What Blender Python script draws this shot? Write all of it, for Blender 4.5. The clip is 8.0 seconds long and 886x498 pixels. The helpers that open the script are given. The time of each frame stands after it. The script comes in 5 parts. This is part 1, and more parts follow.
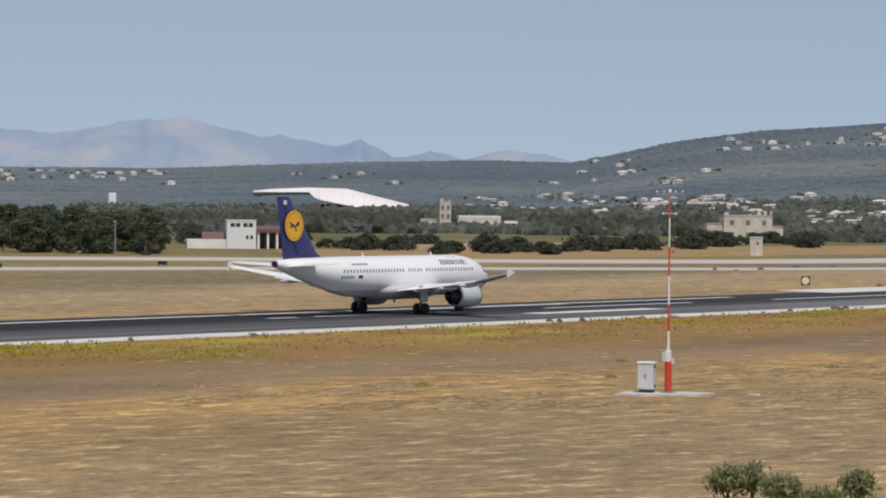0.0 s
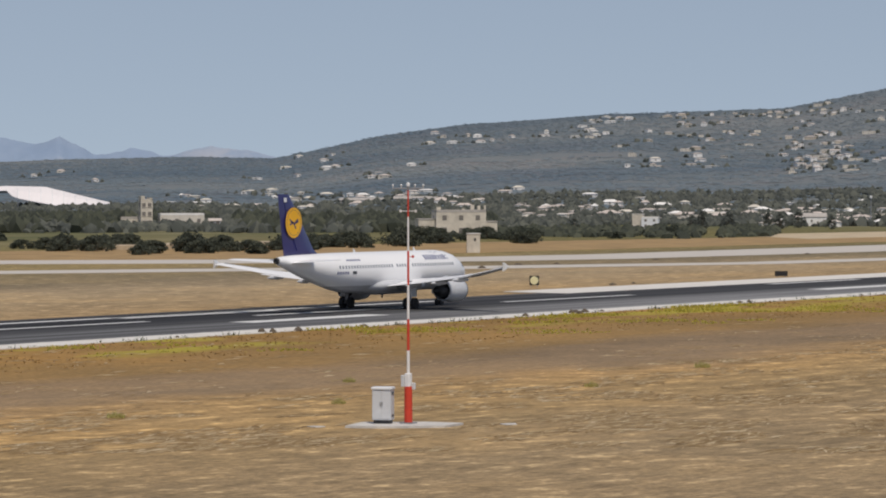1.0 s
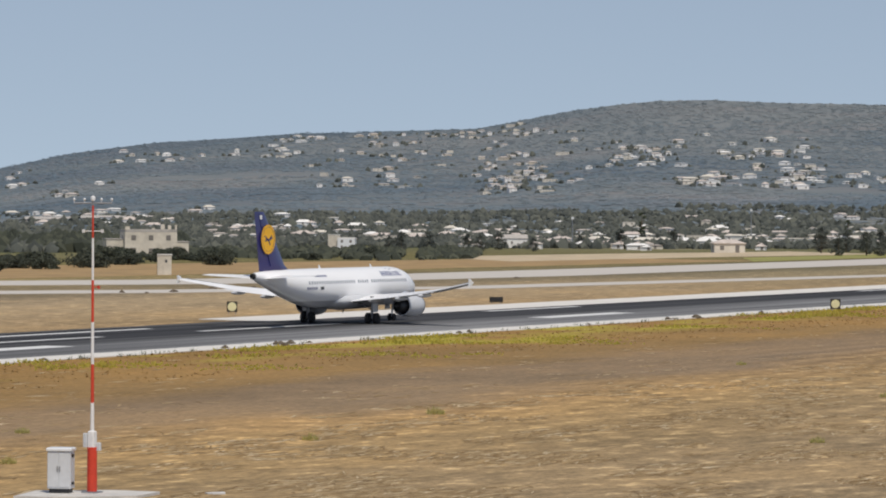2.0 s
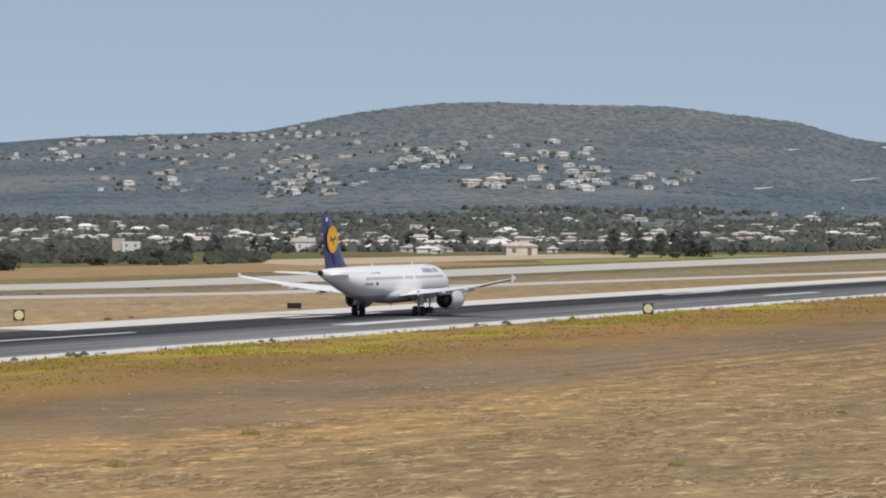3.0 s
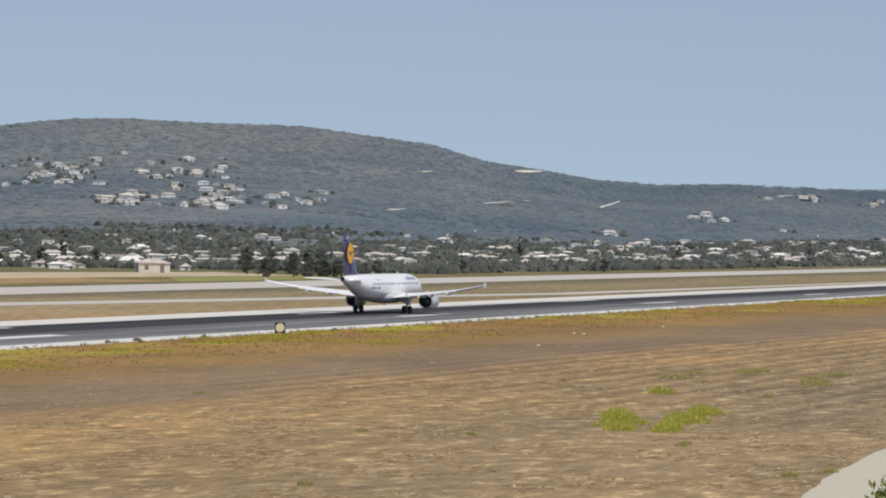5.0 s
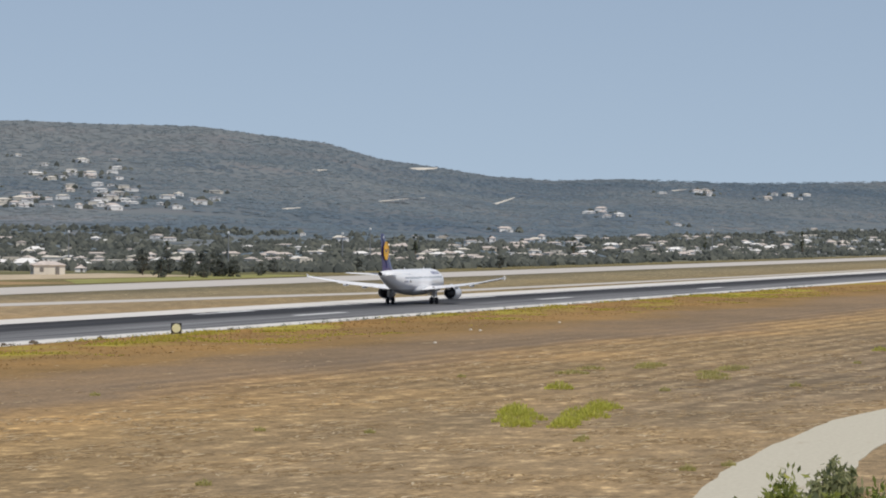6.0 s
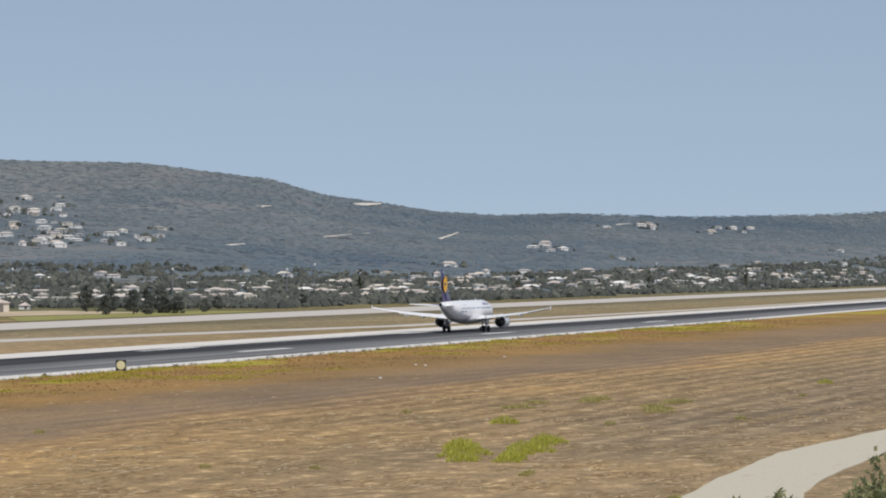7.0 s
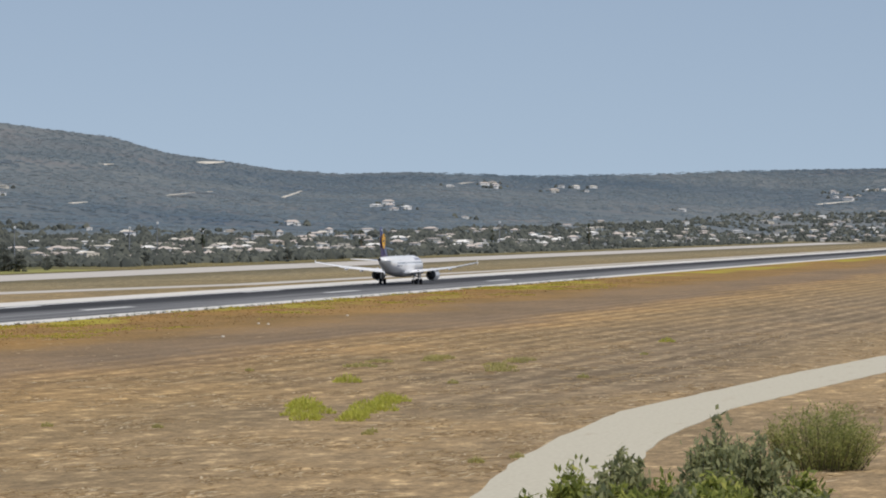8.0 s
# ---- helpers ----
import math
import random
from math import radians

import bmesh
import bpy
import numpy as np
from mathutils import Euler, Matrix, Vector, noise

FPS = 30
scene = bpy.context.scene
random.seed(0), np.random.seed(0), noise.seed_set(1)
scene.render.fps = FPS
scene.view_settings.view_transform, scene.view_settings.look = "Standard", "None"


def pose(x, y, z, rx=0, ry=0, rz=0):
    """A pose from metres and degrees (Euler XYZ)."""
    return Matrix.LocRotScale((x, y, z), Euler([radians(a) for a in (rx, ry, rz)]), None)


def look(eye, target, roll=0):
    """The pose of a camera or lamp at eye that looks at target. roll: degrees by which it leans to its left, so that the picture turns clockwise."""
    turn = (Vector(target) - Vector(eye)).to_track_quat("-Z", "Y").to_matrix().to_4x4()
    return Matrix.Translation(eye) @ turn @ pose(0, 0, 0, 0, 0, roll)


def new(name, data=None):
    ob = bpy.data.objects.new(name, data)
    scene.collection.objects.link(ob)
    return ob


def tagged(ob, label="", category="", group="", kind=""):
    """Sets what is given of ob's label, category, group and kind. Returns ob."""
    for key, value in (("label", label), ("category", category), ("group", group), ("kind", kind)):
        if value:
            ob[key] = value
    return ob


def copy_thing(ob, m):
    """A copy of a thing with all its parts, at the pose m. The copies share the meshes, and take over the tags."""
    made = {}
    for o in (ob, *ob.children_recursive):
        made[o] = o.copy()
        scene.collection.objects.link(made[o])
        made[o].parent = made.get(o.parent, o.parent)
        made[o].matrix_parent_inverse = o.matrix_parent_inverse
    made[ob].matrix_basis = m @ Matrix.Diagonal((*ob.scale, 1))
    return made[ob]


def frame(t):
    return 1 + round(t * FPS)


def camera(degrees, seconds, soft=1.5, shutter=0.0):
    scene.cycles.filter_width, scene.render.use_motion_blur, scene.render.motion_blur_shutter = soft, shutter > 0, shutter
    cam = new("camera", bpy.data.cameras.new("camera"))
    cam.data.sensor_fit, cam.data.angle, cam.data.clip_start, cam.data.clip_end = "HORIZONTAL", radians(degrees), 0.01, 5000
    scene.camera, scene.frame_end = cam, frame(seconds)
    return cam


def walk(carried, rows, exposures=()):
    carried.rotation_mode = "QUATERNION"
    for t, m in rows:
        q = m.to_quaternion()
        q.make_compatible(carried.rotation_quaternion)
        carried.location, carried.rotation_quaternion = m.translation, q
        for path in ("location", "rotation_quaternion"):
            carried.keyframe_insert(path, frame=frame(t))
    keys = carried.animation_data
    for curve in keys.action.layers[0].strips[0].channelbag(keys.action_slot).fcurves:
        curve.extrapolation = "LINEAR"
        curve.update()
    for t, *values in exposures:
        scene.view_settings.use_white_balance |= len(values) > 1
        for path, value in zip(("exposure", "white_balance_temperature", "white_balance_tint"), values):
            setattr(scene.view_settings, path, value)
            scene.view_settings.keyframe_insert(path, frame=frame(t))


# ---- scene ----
import itertools

# ---- camera: on a terrace twelve metres up, panning along the runway ----
EYE_Z = 12.33
cam = camera(12.78, 8.0, soft=1.95)


def aim(x, y, az, el, lean, z=EYE_Z):
    """The camera at (x, y), looking az degrees left of the runway's axis and el degrees up."""
    a, e = radians(az), radians(el)
    eye = Vector((x, y, z))
    way = Vector((math.cos(e) * math.cos(a), math.cos(e) * math.sin(a), math.sin(e)))
    return look(eye, eye + way * 100, lean)


walk(cam, [
    (0.0, aim(-83.36, -50.58, 33.706, -0.877, 0.516, 12.75)),
    (0.5, aim(-67.17, -39.70, 32.148, -0.973, 0.692, 12.76)),
    (1.0, aim(-50.71, -29.22, 29.409, -0.921, -0.055, 12.67)),
    (1.2, aim(-43.89, -25.43, 28.155, -1.026, -0.207, 12.70)),
    (1.6, aim(-30.55, -17.76, 26.150, -0.860, 0.000, 12.60)),
    (2.0, aim(-17.21, -10.10, 24.900, -0.620, 0.250, 12.45)),
    (2.3, aim(-7.20, -4.35, 24.200, -0.462, 0.377, 12.36)),
    (2.4, aim(-4.15, -2.70, 24.080, -0.390, 0.200)),
    (2.5, aim(-1.85, -1.50, 23.895, -0.345, 0.022)),
    (2.6, aim(-0.55, -0.60, 23.450, -0.370, 0.000)),
    (2.7, aim(0, 0, 22.924, -0.403, -0.025)),
    (3.0, aim(0, 0, 21.716, -0.568, 0.023)),
    (3.2, aim(0, 0, 21.169, -0.681, 0.040)),
    (3.5, aim(0, 0, 20.588, -0.796, 0.065)),
    (3.8, aim(0, 0, 20.379, -0.710, 0.200)),
    (4.0, aim(0, 0, 20.082, -0.299, 0.349)),
    (4.2, aim(0, 0, 19.017, -0.238, 0.409)),
    (4.5, aim(0, 0, 17.993, -0.089, 0.499)),
    (4.7, aim(0, 0, 17.196, -0.240, 0.751)),
    (5.8, aim(0, 0, 15.301, -0.104, 0.640)),
    (6.0, aim(0, 0, 14.895, -0.264, 0.280)),
    (6.2, aim(0, 0, 14.454, -0.295, 0.254)),
    (6.5, aim(0, 0, 14.276, -0.210, 0.214)),
    (6.8, aim(0, 0, 14.353, 0.140, 0.047)),
    (7.0, aim(0, 0, 14.090, 0.245, -0.065)),
    (7.1, aim(0, 0, 13.830, -0.002, -0.068)),
    (7.2, aim(0, 0, 13.651, -0.166, -0.072)),
    (7.3, aim(0, 0, 13.415, -0.233, -0.075)),
    (7.5, aim(0, 0, 12.907, -0.217, -0.082)),
    (8.0, aim(0, 0, 11.819, -0.354, 0.009)),
], exposures=[(0.0, -0.10, 6500, 11), (0.5, -0.19, 6560, 12), (1.0, -0.18, 6640, 12), (1.2, -0.10, 6620, 12), (2.3, -0.02, 6520, 10), (4.5, 0.01, 6420, 10), (8.0, 0.0, 6380, 10)])

# ---- light: high summer sun behind the camera, hazy sky ----
SUN_AZ, SUN_EL = -134.0, 60.0
world = bpy.data.worlds.new("sky")
scene.world = world
world.use_nodes = True
wn = world.node_tree
sky = wn.nodes.new("ShaderNodeTexSky")
sky.sky_type = "NISHITA"
sky.sun_disc = False
sky.sun_elevation = radians(SUN_EL)
sky.sun_rotation = radians(90 - SUN_AZ)
sky.air_density, sky.dust_density, sky.ozone_density = 1.0, 0.4, 1.5
back = wn.nodes["Background"]
back.inputs["Strength"].default_value = 0.137
# the haze of the plain hides the pale rim of the sky: the dome is lowered a little
wc, wa, wl = wn.nodes.new("ShaderNodeTexCoord"), wn.nodes.new("ShaderNodeVectorMath"), wn.nodes.new("ShaderNodeVectorMath")
wa.operation, wl.operation = "ADD", "NORMALIZE"
wa.inputs[1].default_value = (0, 0, 0.2)
wn.links.new(wc.outputs["Generated"], wa.inputs[0])
wn.links.new(wa.outputs["Vector"], wl.inputs[0])
wn.links.new(wl.outputs["Vector"], sky.inputs["Vector"])
wm = wn.nodes.new("ShaderNodeMix")
wm.data_type, wm.blend_type = "RGBA", "MULTIPLY"
wm.inputs["Factor"].default_value, wm.inputs["B"].default_value = 1.0, (1.20, 0.985, 0.82, 1)
wn.links.new(sky.outputs["Color"], wm.inputs["A"])
wn.links.new(wm.outputs["Result"], back.inputs["Color"])
sun = new("sun", bpy.data.lights.new("sun", "SUN"))
sun.data.energy, sun.data.angle, sun.data.color = 3.1, radians(0.6), (1.0, 0.94, 0.82)
sa, se = radians(SUN_AZ), radians(SUN_EL)
sun.matrix_world = look((600 * math.cos(sa) * math.cos(se), 600 * math.sin(sa) * math.cos(se), 600 * math.sin(se)), (0, 0, 0))
scene.view_settings.exposure = 0.0


# ---- materials ----
def nodes_of(name, rough=0.8, metal=0.0):
    m = bpy.data.materials.new(name)
    m.use_nodes = True
    t = m.node_tree
    b = t.nodes["Principled BSDF"]
    b.inputs["Roughness"].default_value, b.inputs["Metallic"].default_value = rough, metal
    return m, t, b


def noise_of(t, scale, stretch=(1, 1, 1), detail=4.0, rough=0.55, source="Object"):
    c = t.nodes.new("ShaderNodeTexCoord")
    mp = t.nodes.new("ShaderNodeMapping")
    mp.inputs["Scale"].default_value = stretch
    n = t.nodes.new("ShaderNodeTexNoise")
    n.inputs["Scale"].default_value, n.inputs["Detail"].default_value, n.inputs["Roughness"].default_value = scale, detail, rough
    t.links.new(c.outputs[source], mp.inputs["Vector"])
    t.links.new(mp.outputs["Vector"], n.inputs["Vector"])
    return n.outputs["Fac"]


def ramp(t, fac, stops):
    r = t.nodes.new("ShaderNodeValToRGB")
    e = r.color_ramp.elements
    while len(e) < len(stops):
        e.new(0.5)
    for el, (p, c) in zip(e, stops):
        el.position = p
        el.color = (*c, 1) if len(c) == 3 else (c[0], c[0], c[0], 1)
    t.links.new(fac, r.inputs["Fac"])
    return r.outputs["Color"]


def mixed(t, fac, a, b, mode="MIX"):
    n = t.nodes.new("ShaderNodeMix")
    n.data_type, n.blend_type = "RGBA", mode
    for sock, v in ((n.inputs["Factor"], fac), (n.inputs["A"], a), (n.inputs["B"], b)):
        if isinstance(v, (int, float)):
            sock.default_value = v
        elif isinstance(v, tuple):
            sock.default_value = (*v, 1)
        else:
            t.links.new(v, sock)
    return n.outputs["Result"]


def mathed(t, op, a, b=None, clamp=False):
    n = t.nodes.new("ShaderNodeMath")
    n.operation, n.use_clamp = op, clamp
    for sock, v in zip(n.inputs, (a, b)):
        if v is None:
            continue
        if isinstance(v, (int, float)):
            sock.default_value = v
        else:
            t.links.new(v, sock)
    return n.outputs["Value"]


def bumped(t, b, height, strength=0.3, distance=0.05):
    n = t.nodes.new("ShaderNodeBump")
    n.inputs["Strength"].default_value, n.inputs["Distance"].default_value = strength, distance
    t.links.new(height, n.inputs["Height"])
    t.links.new(n.outputs["Normal"], b.inputs["Normal"])


def plain(name, color, rough=0.6, metal=0.0, vary=0.12, scale=3.0, bump=0.0, coat=0.0):
    """A painted or solid surface with stains at two scales."""
    m, t, b = nodes_of(name, rough, metal)
    big, fine = noise_of(t, scale), noise_of(t, scale * 9)
    f = mathed(t, "ADD", mathed(t, "MULTIPLY", big, 0.65), mathed(t, "MULTIPLY", fine, 0.35))
    lo, hi = tuple(c * (1 - vary) for c in color), tuple(min(1, c * (1 + vary)) for c in color)
    t.links.new(ramp(t, f, [(0.3, lo), (0.7, hi)]), b.inputs["Base Color"])
    if coat:
        b.inputs["Coat Weight"].default_value = coat
    if bump:
        bumped(t, b, fine, bump, 0.02)
    return m


def per_piece(name, stops, rough=0.85, island=True, scale=0.0, thin=0.4):
    """Colour by chance, piece by piece."""
    m, t, b = nodes_of(name, rough)
    if island:
        g = t.nodes.new("ShaderNodeNewGeometry")
        fac = g.outputs["Random Per Island"]
    else:
        g = t.nodes.new("ShaderNodeObjectInfo")
        fac = g.outputs["Random"]
    if scale:
        fac = mathed(t, "ADD", mathed(t, "MULTIPLY", fac, 0.14), mathed(t, "MULTIPLY", noise_of(t, scale), 0.86))
    col = ramp(t, fac, stops)
    t.links.new(col, b.inputs["Base Color"])
    b.inputs["Specular IOR Level"].default_value = 0.2
    if thin:
        tr, mx = t.nodes.new("ShaderNodeBsdfTranslucent"), t.nodes.new("ShaderNodeMixShader")
        mx.inputs["Fac"].default_value = thin
        t.links.new(col, tr.inputs["Color"])
        t.links.new(b.outputs["BSDF"], mx.inputs[1])
        t.links.new(tr.outputs["BSDF"], mx.inputs[2])
        t.links.new(mx.outputs["Shader"], t.nodes["Material Output"].inputs["Surface"])
    return m


def ground_material():
    m, t, b = nodes_of("dry_grass_ground", 1.0)
    b.inputs["Specular IOR Level"].default_value = 0.05
    c = t.nodes.new("ShaderNodeTexCoord")
    sep = t.nodes.new("ShaderNodeSeparateXYZ")
    t.links.new(c.outputs["Object"], sep.inputs[0])
    X, Y = sep.outputs["X"], sep.outputs["Y"]
    # distance across from the runway, warped so that the bands have uneven edges
    warp = mathed(t, "SUBTRACT", noise_of(t, 0.035, (0.5, 1, 1)), 0.5)
    warp2 = mathed(t, "SUBTRACT", noise_of(t, 0.25, (0.4, 1, 1)), 0.5)
    y = mathed(t, "ADD", Y, mathed(t, "ADD", mathed(t, "MULTIPLY", warp, 26.0), mathed(t, "MULTIPLY", warp2, 8.0)))
    band = ramp(t, mathed(t, "DIVIDE", y, 400.0), [
        (0.00, (0.298, 0.222, 0.136)), (0.15, (0.302, 0.222, 0.130)), (0.195, (0.335, 0.234, 0.120)), (0.222, (0.390, 0.260, 0.124)), (0.236, (0.350, 0.232, 0.116)),
        (0.252, (0.262, 0.190, 0.120)), (0.285, (0.240, 0.172, 0.108)), (0.305, (0.268, 0.175, 0.080)), (0.37, (0.290, 0.175, 0.066)),
        (0.48, (0.327, 0.235, 0.133)), (0.60, (0.345, 0.265, 0.168)), (0.66, (0.218, 0.175, 0.116)), (0.76, (0.226, 0.180, 0.104)),
        (0.80, (0.263, 0.205, 0.104)), (1.0, (0.209, 0.175, 0.086))])
    big = noise_of(t, 0.05, (0.6, 1, 1), 5.0, 0.6)
    mid = noise_of(t, 0.55, (0.55, 1, 1), 6.0, 0.7)
    fine = noise_of(t, 2.6, (0.6, 1, 1), 6.0, 0.7)
    calm = mathed(t, "MULTIPLY", mathed(t, "MULTIPLY", mathed(t, "SUBTRACT", y, 93.0), 0.12, True), mathed(t, "MULTIPLY", mathed(t, "SUBTRACT", 190.0, y), 0.1, True))
    mid = mathed(t, "ADD", mathed(t, "MULTIPLY", mathed(t, "SUBTRACT", mid, 0.5), mathed(t, "SUBTRACT", 1.0, mathed(t, "MULTIPLY", calm, 0.55))), 0.5)
    col = mixed(t, 1.0, band, ramp(t, mid, [(0.33, (0.64, 0.635, 0.64)), (0.46, (0.93, 0.93, 0.93)), (0.56, (1.10, 1.08, 1.05)), (0.64, (1.85, 1.85, 1.80))]), "MULTIPLY")
    col = mixed(t, 1.0, col, ramp(t, big, [(0.35, (0.84, 0.85, 0.86)), (0.5, (1.0, 1.0, 1.0)), (0.66, (1.16, 1.12, 1.04))]), "MULTIPLY")
    col = mixed(t, 1.0, col, ramp(t, fine, [(0.32, (0.68, 0.68, 0.70)), (0.5, (1.0, 1.0, 1.0)), (0.72, (1.45, 1.42, 1.36))]), "MULTIPLY")
    # mustard-coloured weeds in patches along the runway's edge
    verge = mathed(t, "MULTIPLY", mathed(t, "MULTIPLY", mathed(t, "SUBTRACT", y, 134.0), 0.14, True), mathed(t, "MULTIPLY", mathed(t, "SUBTRACT", 156.0, y), 0.3, True))
    patch = ramp(t, noise_of(t, 0.06, (0.5, 1, 1), 4.0), [(0.49, (0.0,)), (0.58, (1.0,))])
    col = mixed(t, mathed(t, "MULTIPLY", verge, patch), col, mixed(t, fine, (0.29, 0.245, 0.04), (0.42, 0.355, 0.07)))
    # mown furrows, four metres apart, in the field beyond the bend of the track
    wave = t.nodes.new("ShaderNodeMath")
    wave.operation = "SINE"
    t.links.new(mathed(t, "MULTIPLY", mathed(t, "ADD", mathed(t, "ADD", Y, mathed(t, "MULTIPLY", X, 0.012)), mathed(t, "MULTIPLY", warp2, 3.0)), 1.65), wave.inputs[0])
    fx = mathed(t, "MULTIPLY", mathed(t, "SUBTRACT", X, 225.0), 0.012, True)
    fy = mathed(t, "MULTIPLY", mathed(t, "SUBTRACT", 112.0, y), 0.06, True)
    fy2 = mathed(t, "MULTIPLY", mathed(t, "SUBTRACT", y, 40.0), 0.1, True)
    zone = mathed(t, "MULTIPLY", mathed(t, "MULTIPLY", fx, fy), fy2)
    dark = mathed(t, "MULTIPLY", mathed(t, "MULTIPLY", mathed(t, "ADD", wave.outputs[0], 0.55, True), zone), 0.50)
    col = mixed(t, dark, col, mixed(t, 1.0, col, (0.52, 0.50, 0.53), "MULTIPLY"))
    # the field there is greyer
    col = mixed(t, mathed(t, "MULTIPLY", zone, 0.8), col, mixed(t, 1.0, col, (0.90, 0.95, 1.07), "MULTIPLY"))
    # the strip between runway and taxiway grows greener and duller further down
    dull = mathed(t, "MULTIPLY", mathed(t, "MULTIPLY", mathed(t, "SUBTRACT", X, 500.0), 0.004, True), mathed(t, "MULTIPLY", mathed(t, "SUBTRACT", Y, 188.0), 0.1, True))
    col = mixed(t, dull, col, mixed(t, 1.0, col, (0.70, 0.76, 0.74), "MULTIPLY"))
    # green scrub on the far plain
    far = mathed(t, "MAXIMUM", mathed(t, "MULTIPLY", mathed(t, "SUBTRACT", Y, 420.0), 0.008, True),
                 mathed(t, "MULTIPLY", mathed(t, "MULTIPLY", mathed(t, "SUBTRACT", Y, 318.0), 0.03, True), mathed(t, "MULTIPLY", mathed(t, "SUBTRACT", X, 950.0), 0.01, True)))
    scrub = ramp(t, noise_of(t, 0.02, (0.5, 1, 1), 6.0), [(0.38, (0.10, 0.11, 0.055)), (0.55, (0.17, 0.155, 0.085)), (0.72, (0.27, 0.24, 0.15))])
    col = mixed(t, far, col, scrub)
    # wooded slopes, their ground greyed blue to paint in the distance haze
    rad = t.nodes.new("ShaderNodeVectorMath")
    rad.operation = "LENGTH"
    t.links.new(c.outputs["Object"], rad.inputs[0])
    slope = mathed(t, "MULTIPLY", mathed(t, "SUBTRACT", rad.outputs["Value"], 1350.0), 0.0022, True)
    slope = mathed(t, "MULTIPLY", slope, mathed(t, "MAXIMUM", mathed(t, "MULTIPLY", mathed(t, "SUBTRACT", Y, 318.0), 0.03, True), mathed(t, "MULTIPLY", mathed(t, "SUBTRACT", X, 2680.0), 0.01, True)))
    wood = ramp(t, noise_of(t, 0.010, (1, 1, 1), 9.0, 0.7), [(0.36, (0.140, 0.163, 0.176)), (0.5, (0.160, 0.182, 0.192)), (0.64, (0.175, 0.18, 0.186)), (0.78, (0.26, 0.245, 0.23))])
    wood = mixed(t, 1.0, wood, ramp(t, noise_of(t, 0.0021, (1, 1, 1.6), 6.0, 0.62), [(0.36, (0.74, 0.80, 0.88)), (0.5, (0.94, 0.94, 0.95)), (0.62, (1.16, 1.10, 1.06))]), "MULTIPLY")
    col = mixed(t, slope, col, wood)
    t.links.new(col, b.inputs["Base Color"])
    bumped(t, b, mathed(t, "ADD", fine, mid), 0.6, 0.12)
    return m


def asphalt_material():
    m, t, b = nodes_of("worn_asphalt", 0.95)
    b.inputs["Specular IOR Level"].default_value = 0.15
    c = t.nodes.new("ShaderNodeTexCoord")
    sep = t.nodes.new("ShaderNodeSeparateXYZ")
    t.links.new(c.outputs["Object"], sep.inputs[0])
    n = noise_of(t, 0.5, (0.02, 1, 1), 5.0)
    streak = noise_of(t, 0.42, (0.012, 1, 1), 6.0, 0.72)
    y = mathed(t, "ADD", sep.outputs["Y"], mathed(t, "MULTIPLY", mathed(t, "SUBTRACT", n, 0.5), 5.0))
    base = ramp(t, mathed(t, "DIVIDE", mathed(t, "SUBTRACT", y, 150.0), 50.0), [
        (0.0, (0.185, 0.186, 0.19)), (0.28, (0.170, 0.171, 0.175)), (0.38, (0.105, 0.105, 0.108)), (0.46, (0.05, 0.05, 0.053)), (0.60, (0.04, 0.04, 0.043)),
        (0.68, (0.055, 0.055, 0.058)), (0.8, (0.12, 0.12, 0.124))])
    # heavy rubber where wheels touch down
    heavy = mathed(t, "MULTIPLY", mathed(t, "SUBTRACT", 345.0, sep.outputs["X"]), 0.012, True)
    base = mixed(t, mathed(t, "MULTIPLY", heavy, 0.75), base, mixed(t, 1.0, base, (0.5, 0.5, 0.51), "MULTIPLY"))
    col = mixed(t, 1.0, base, ramp(t, streak, [(0.34, (0.42, 0.42, 0.42)), (0.5, (1, 1, 1)), (0.66, (1.7, 1.7, 1.68))]), "MULTIPLY")
    grit = noise_of(t, 9.0, (0.3, 1, 1), 3.0)
    col = mixed(t, 1.0, col, ramp(t, grit, [(0.3, (0.85, 0.85, 0.85)), (0.7, (1.15, 1.15, 1.15))]), "MULTIPLY")
    t.links.new(col, b.inputs["Base Color"])
    bumped(t, b, grit, 0.2, 0.02)
    return m


def strip_material(name, lo, hi, worn):
    """Pale concrete or lime gravel with worn gaps in which earth shows."""
    m, t, b = nodes_of(name, 0.9)
    n, f = noise_of(t, 0.6, (0.25, 1, 1), 6.0, 0.65), noise_of(t, 4.0, (0.5, 1, 1), 4.0)
    col = mixed(t, f, lo, hi)
    col = mixed(t, ramp(t, n, [(0.60, (0.0,)), (0.74, (1.0,))]), col, worn)
    t.links.new(col, b.inputs["Base Color"])
    bumped(t, b, f, 0.3, 0.03)
    return m


def hull_material():
    m, t, b = nodes_of("white_fuselage_paint", 0.32)
    c = t.nodes.new("ShaderNodeTexCoord")
    sep = t.nodes.new("ShaderNodeSeparateXYZ")
    t.links.new(c.outputs["Object"], sep.inputs[0])
    belly = mathed(t, "MULTIPLY", mathed(t, "SUBTRACT", 2.55, sep.outputs["Z"]), 12.0, True)
    dirt = noise_of(t, 0.8, (0.25, 1, 1), 5.0)
    white = mixed(t, dirt, (0.89, 0.89, 0.89), (0.82, 0.82, 0.825))
    grey = mixed(t, dirt, (0.50, 0.51, 0.53), (0.43, 0.435, 0.45))
    t.links.new(mixed(t, belly, white, grey), b.inputs["Base Color"])
    b.inputs["Coat Weight"].default_value = 0.3
    return m


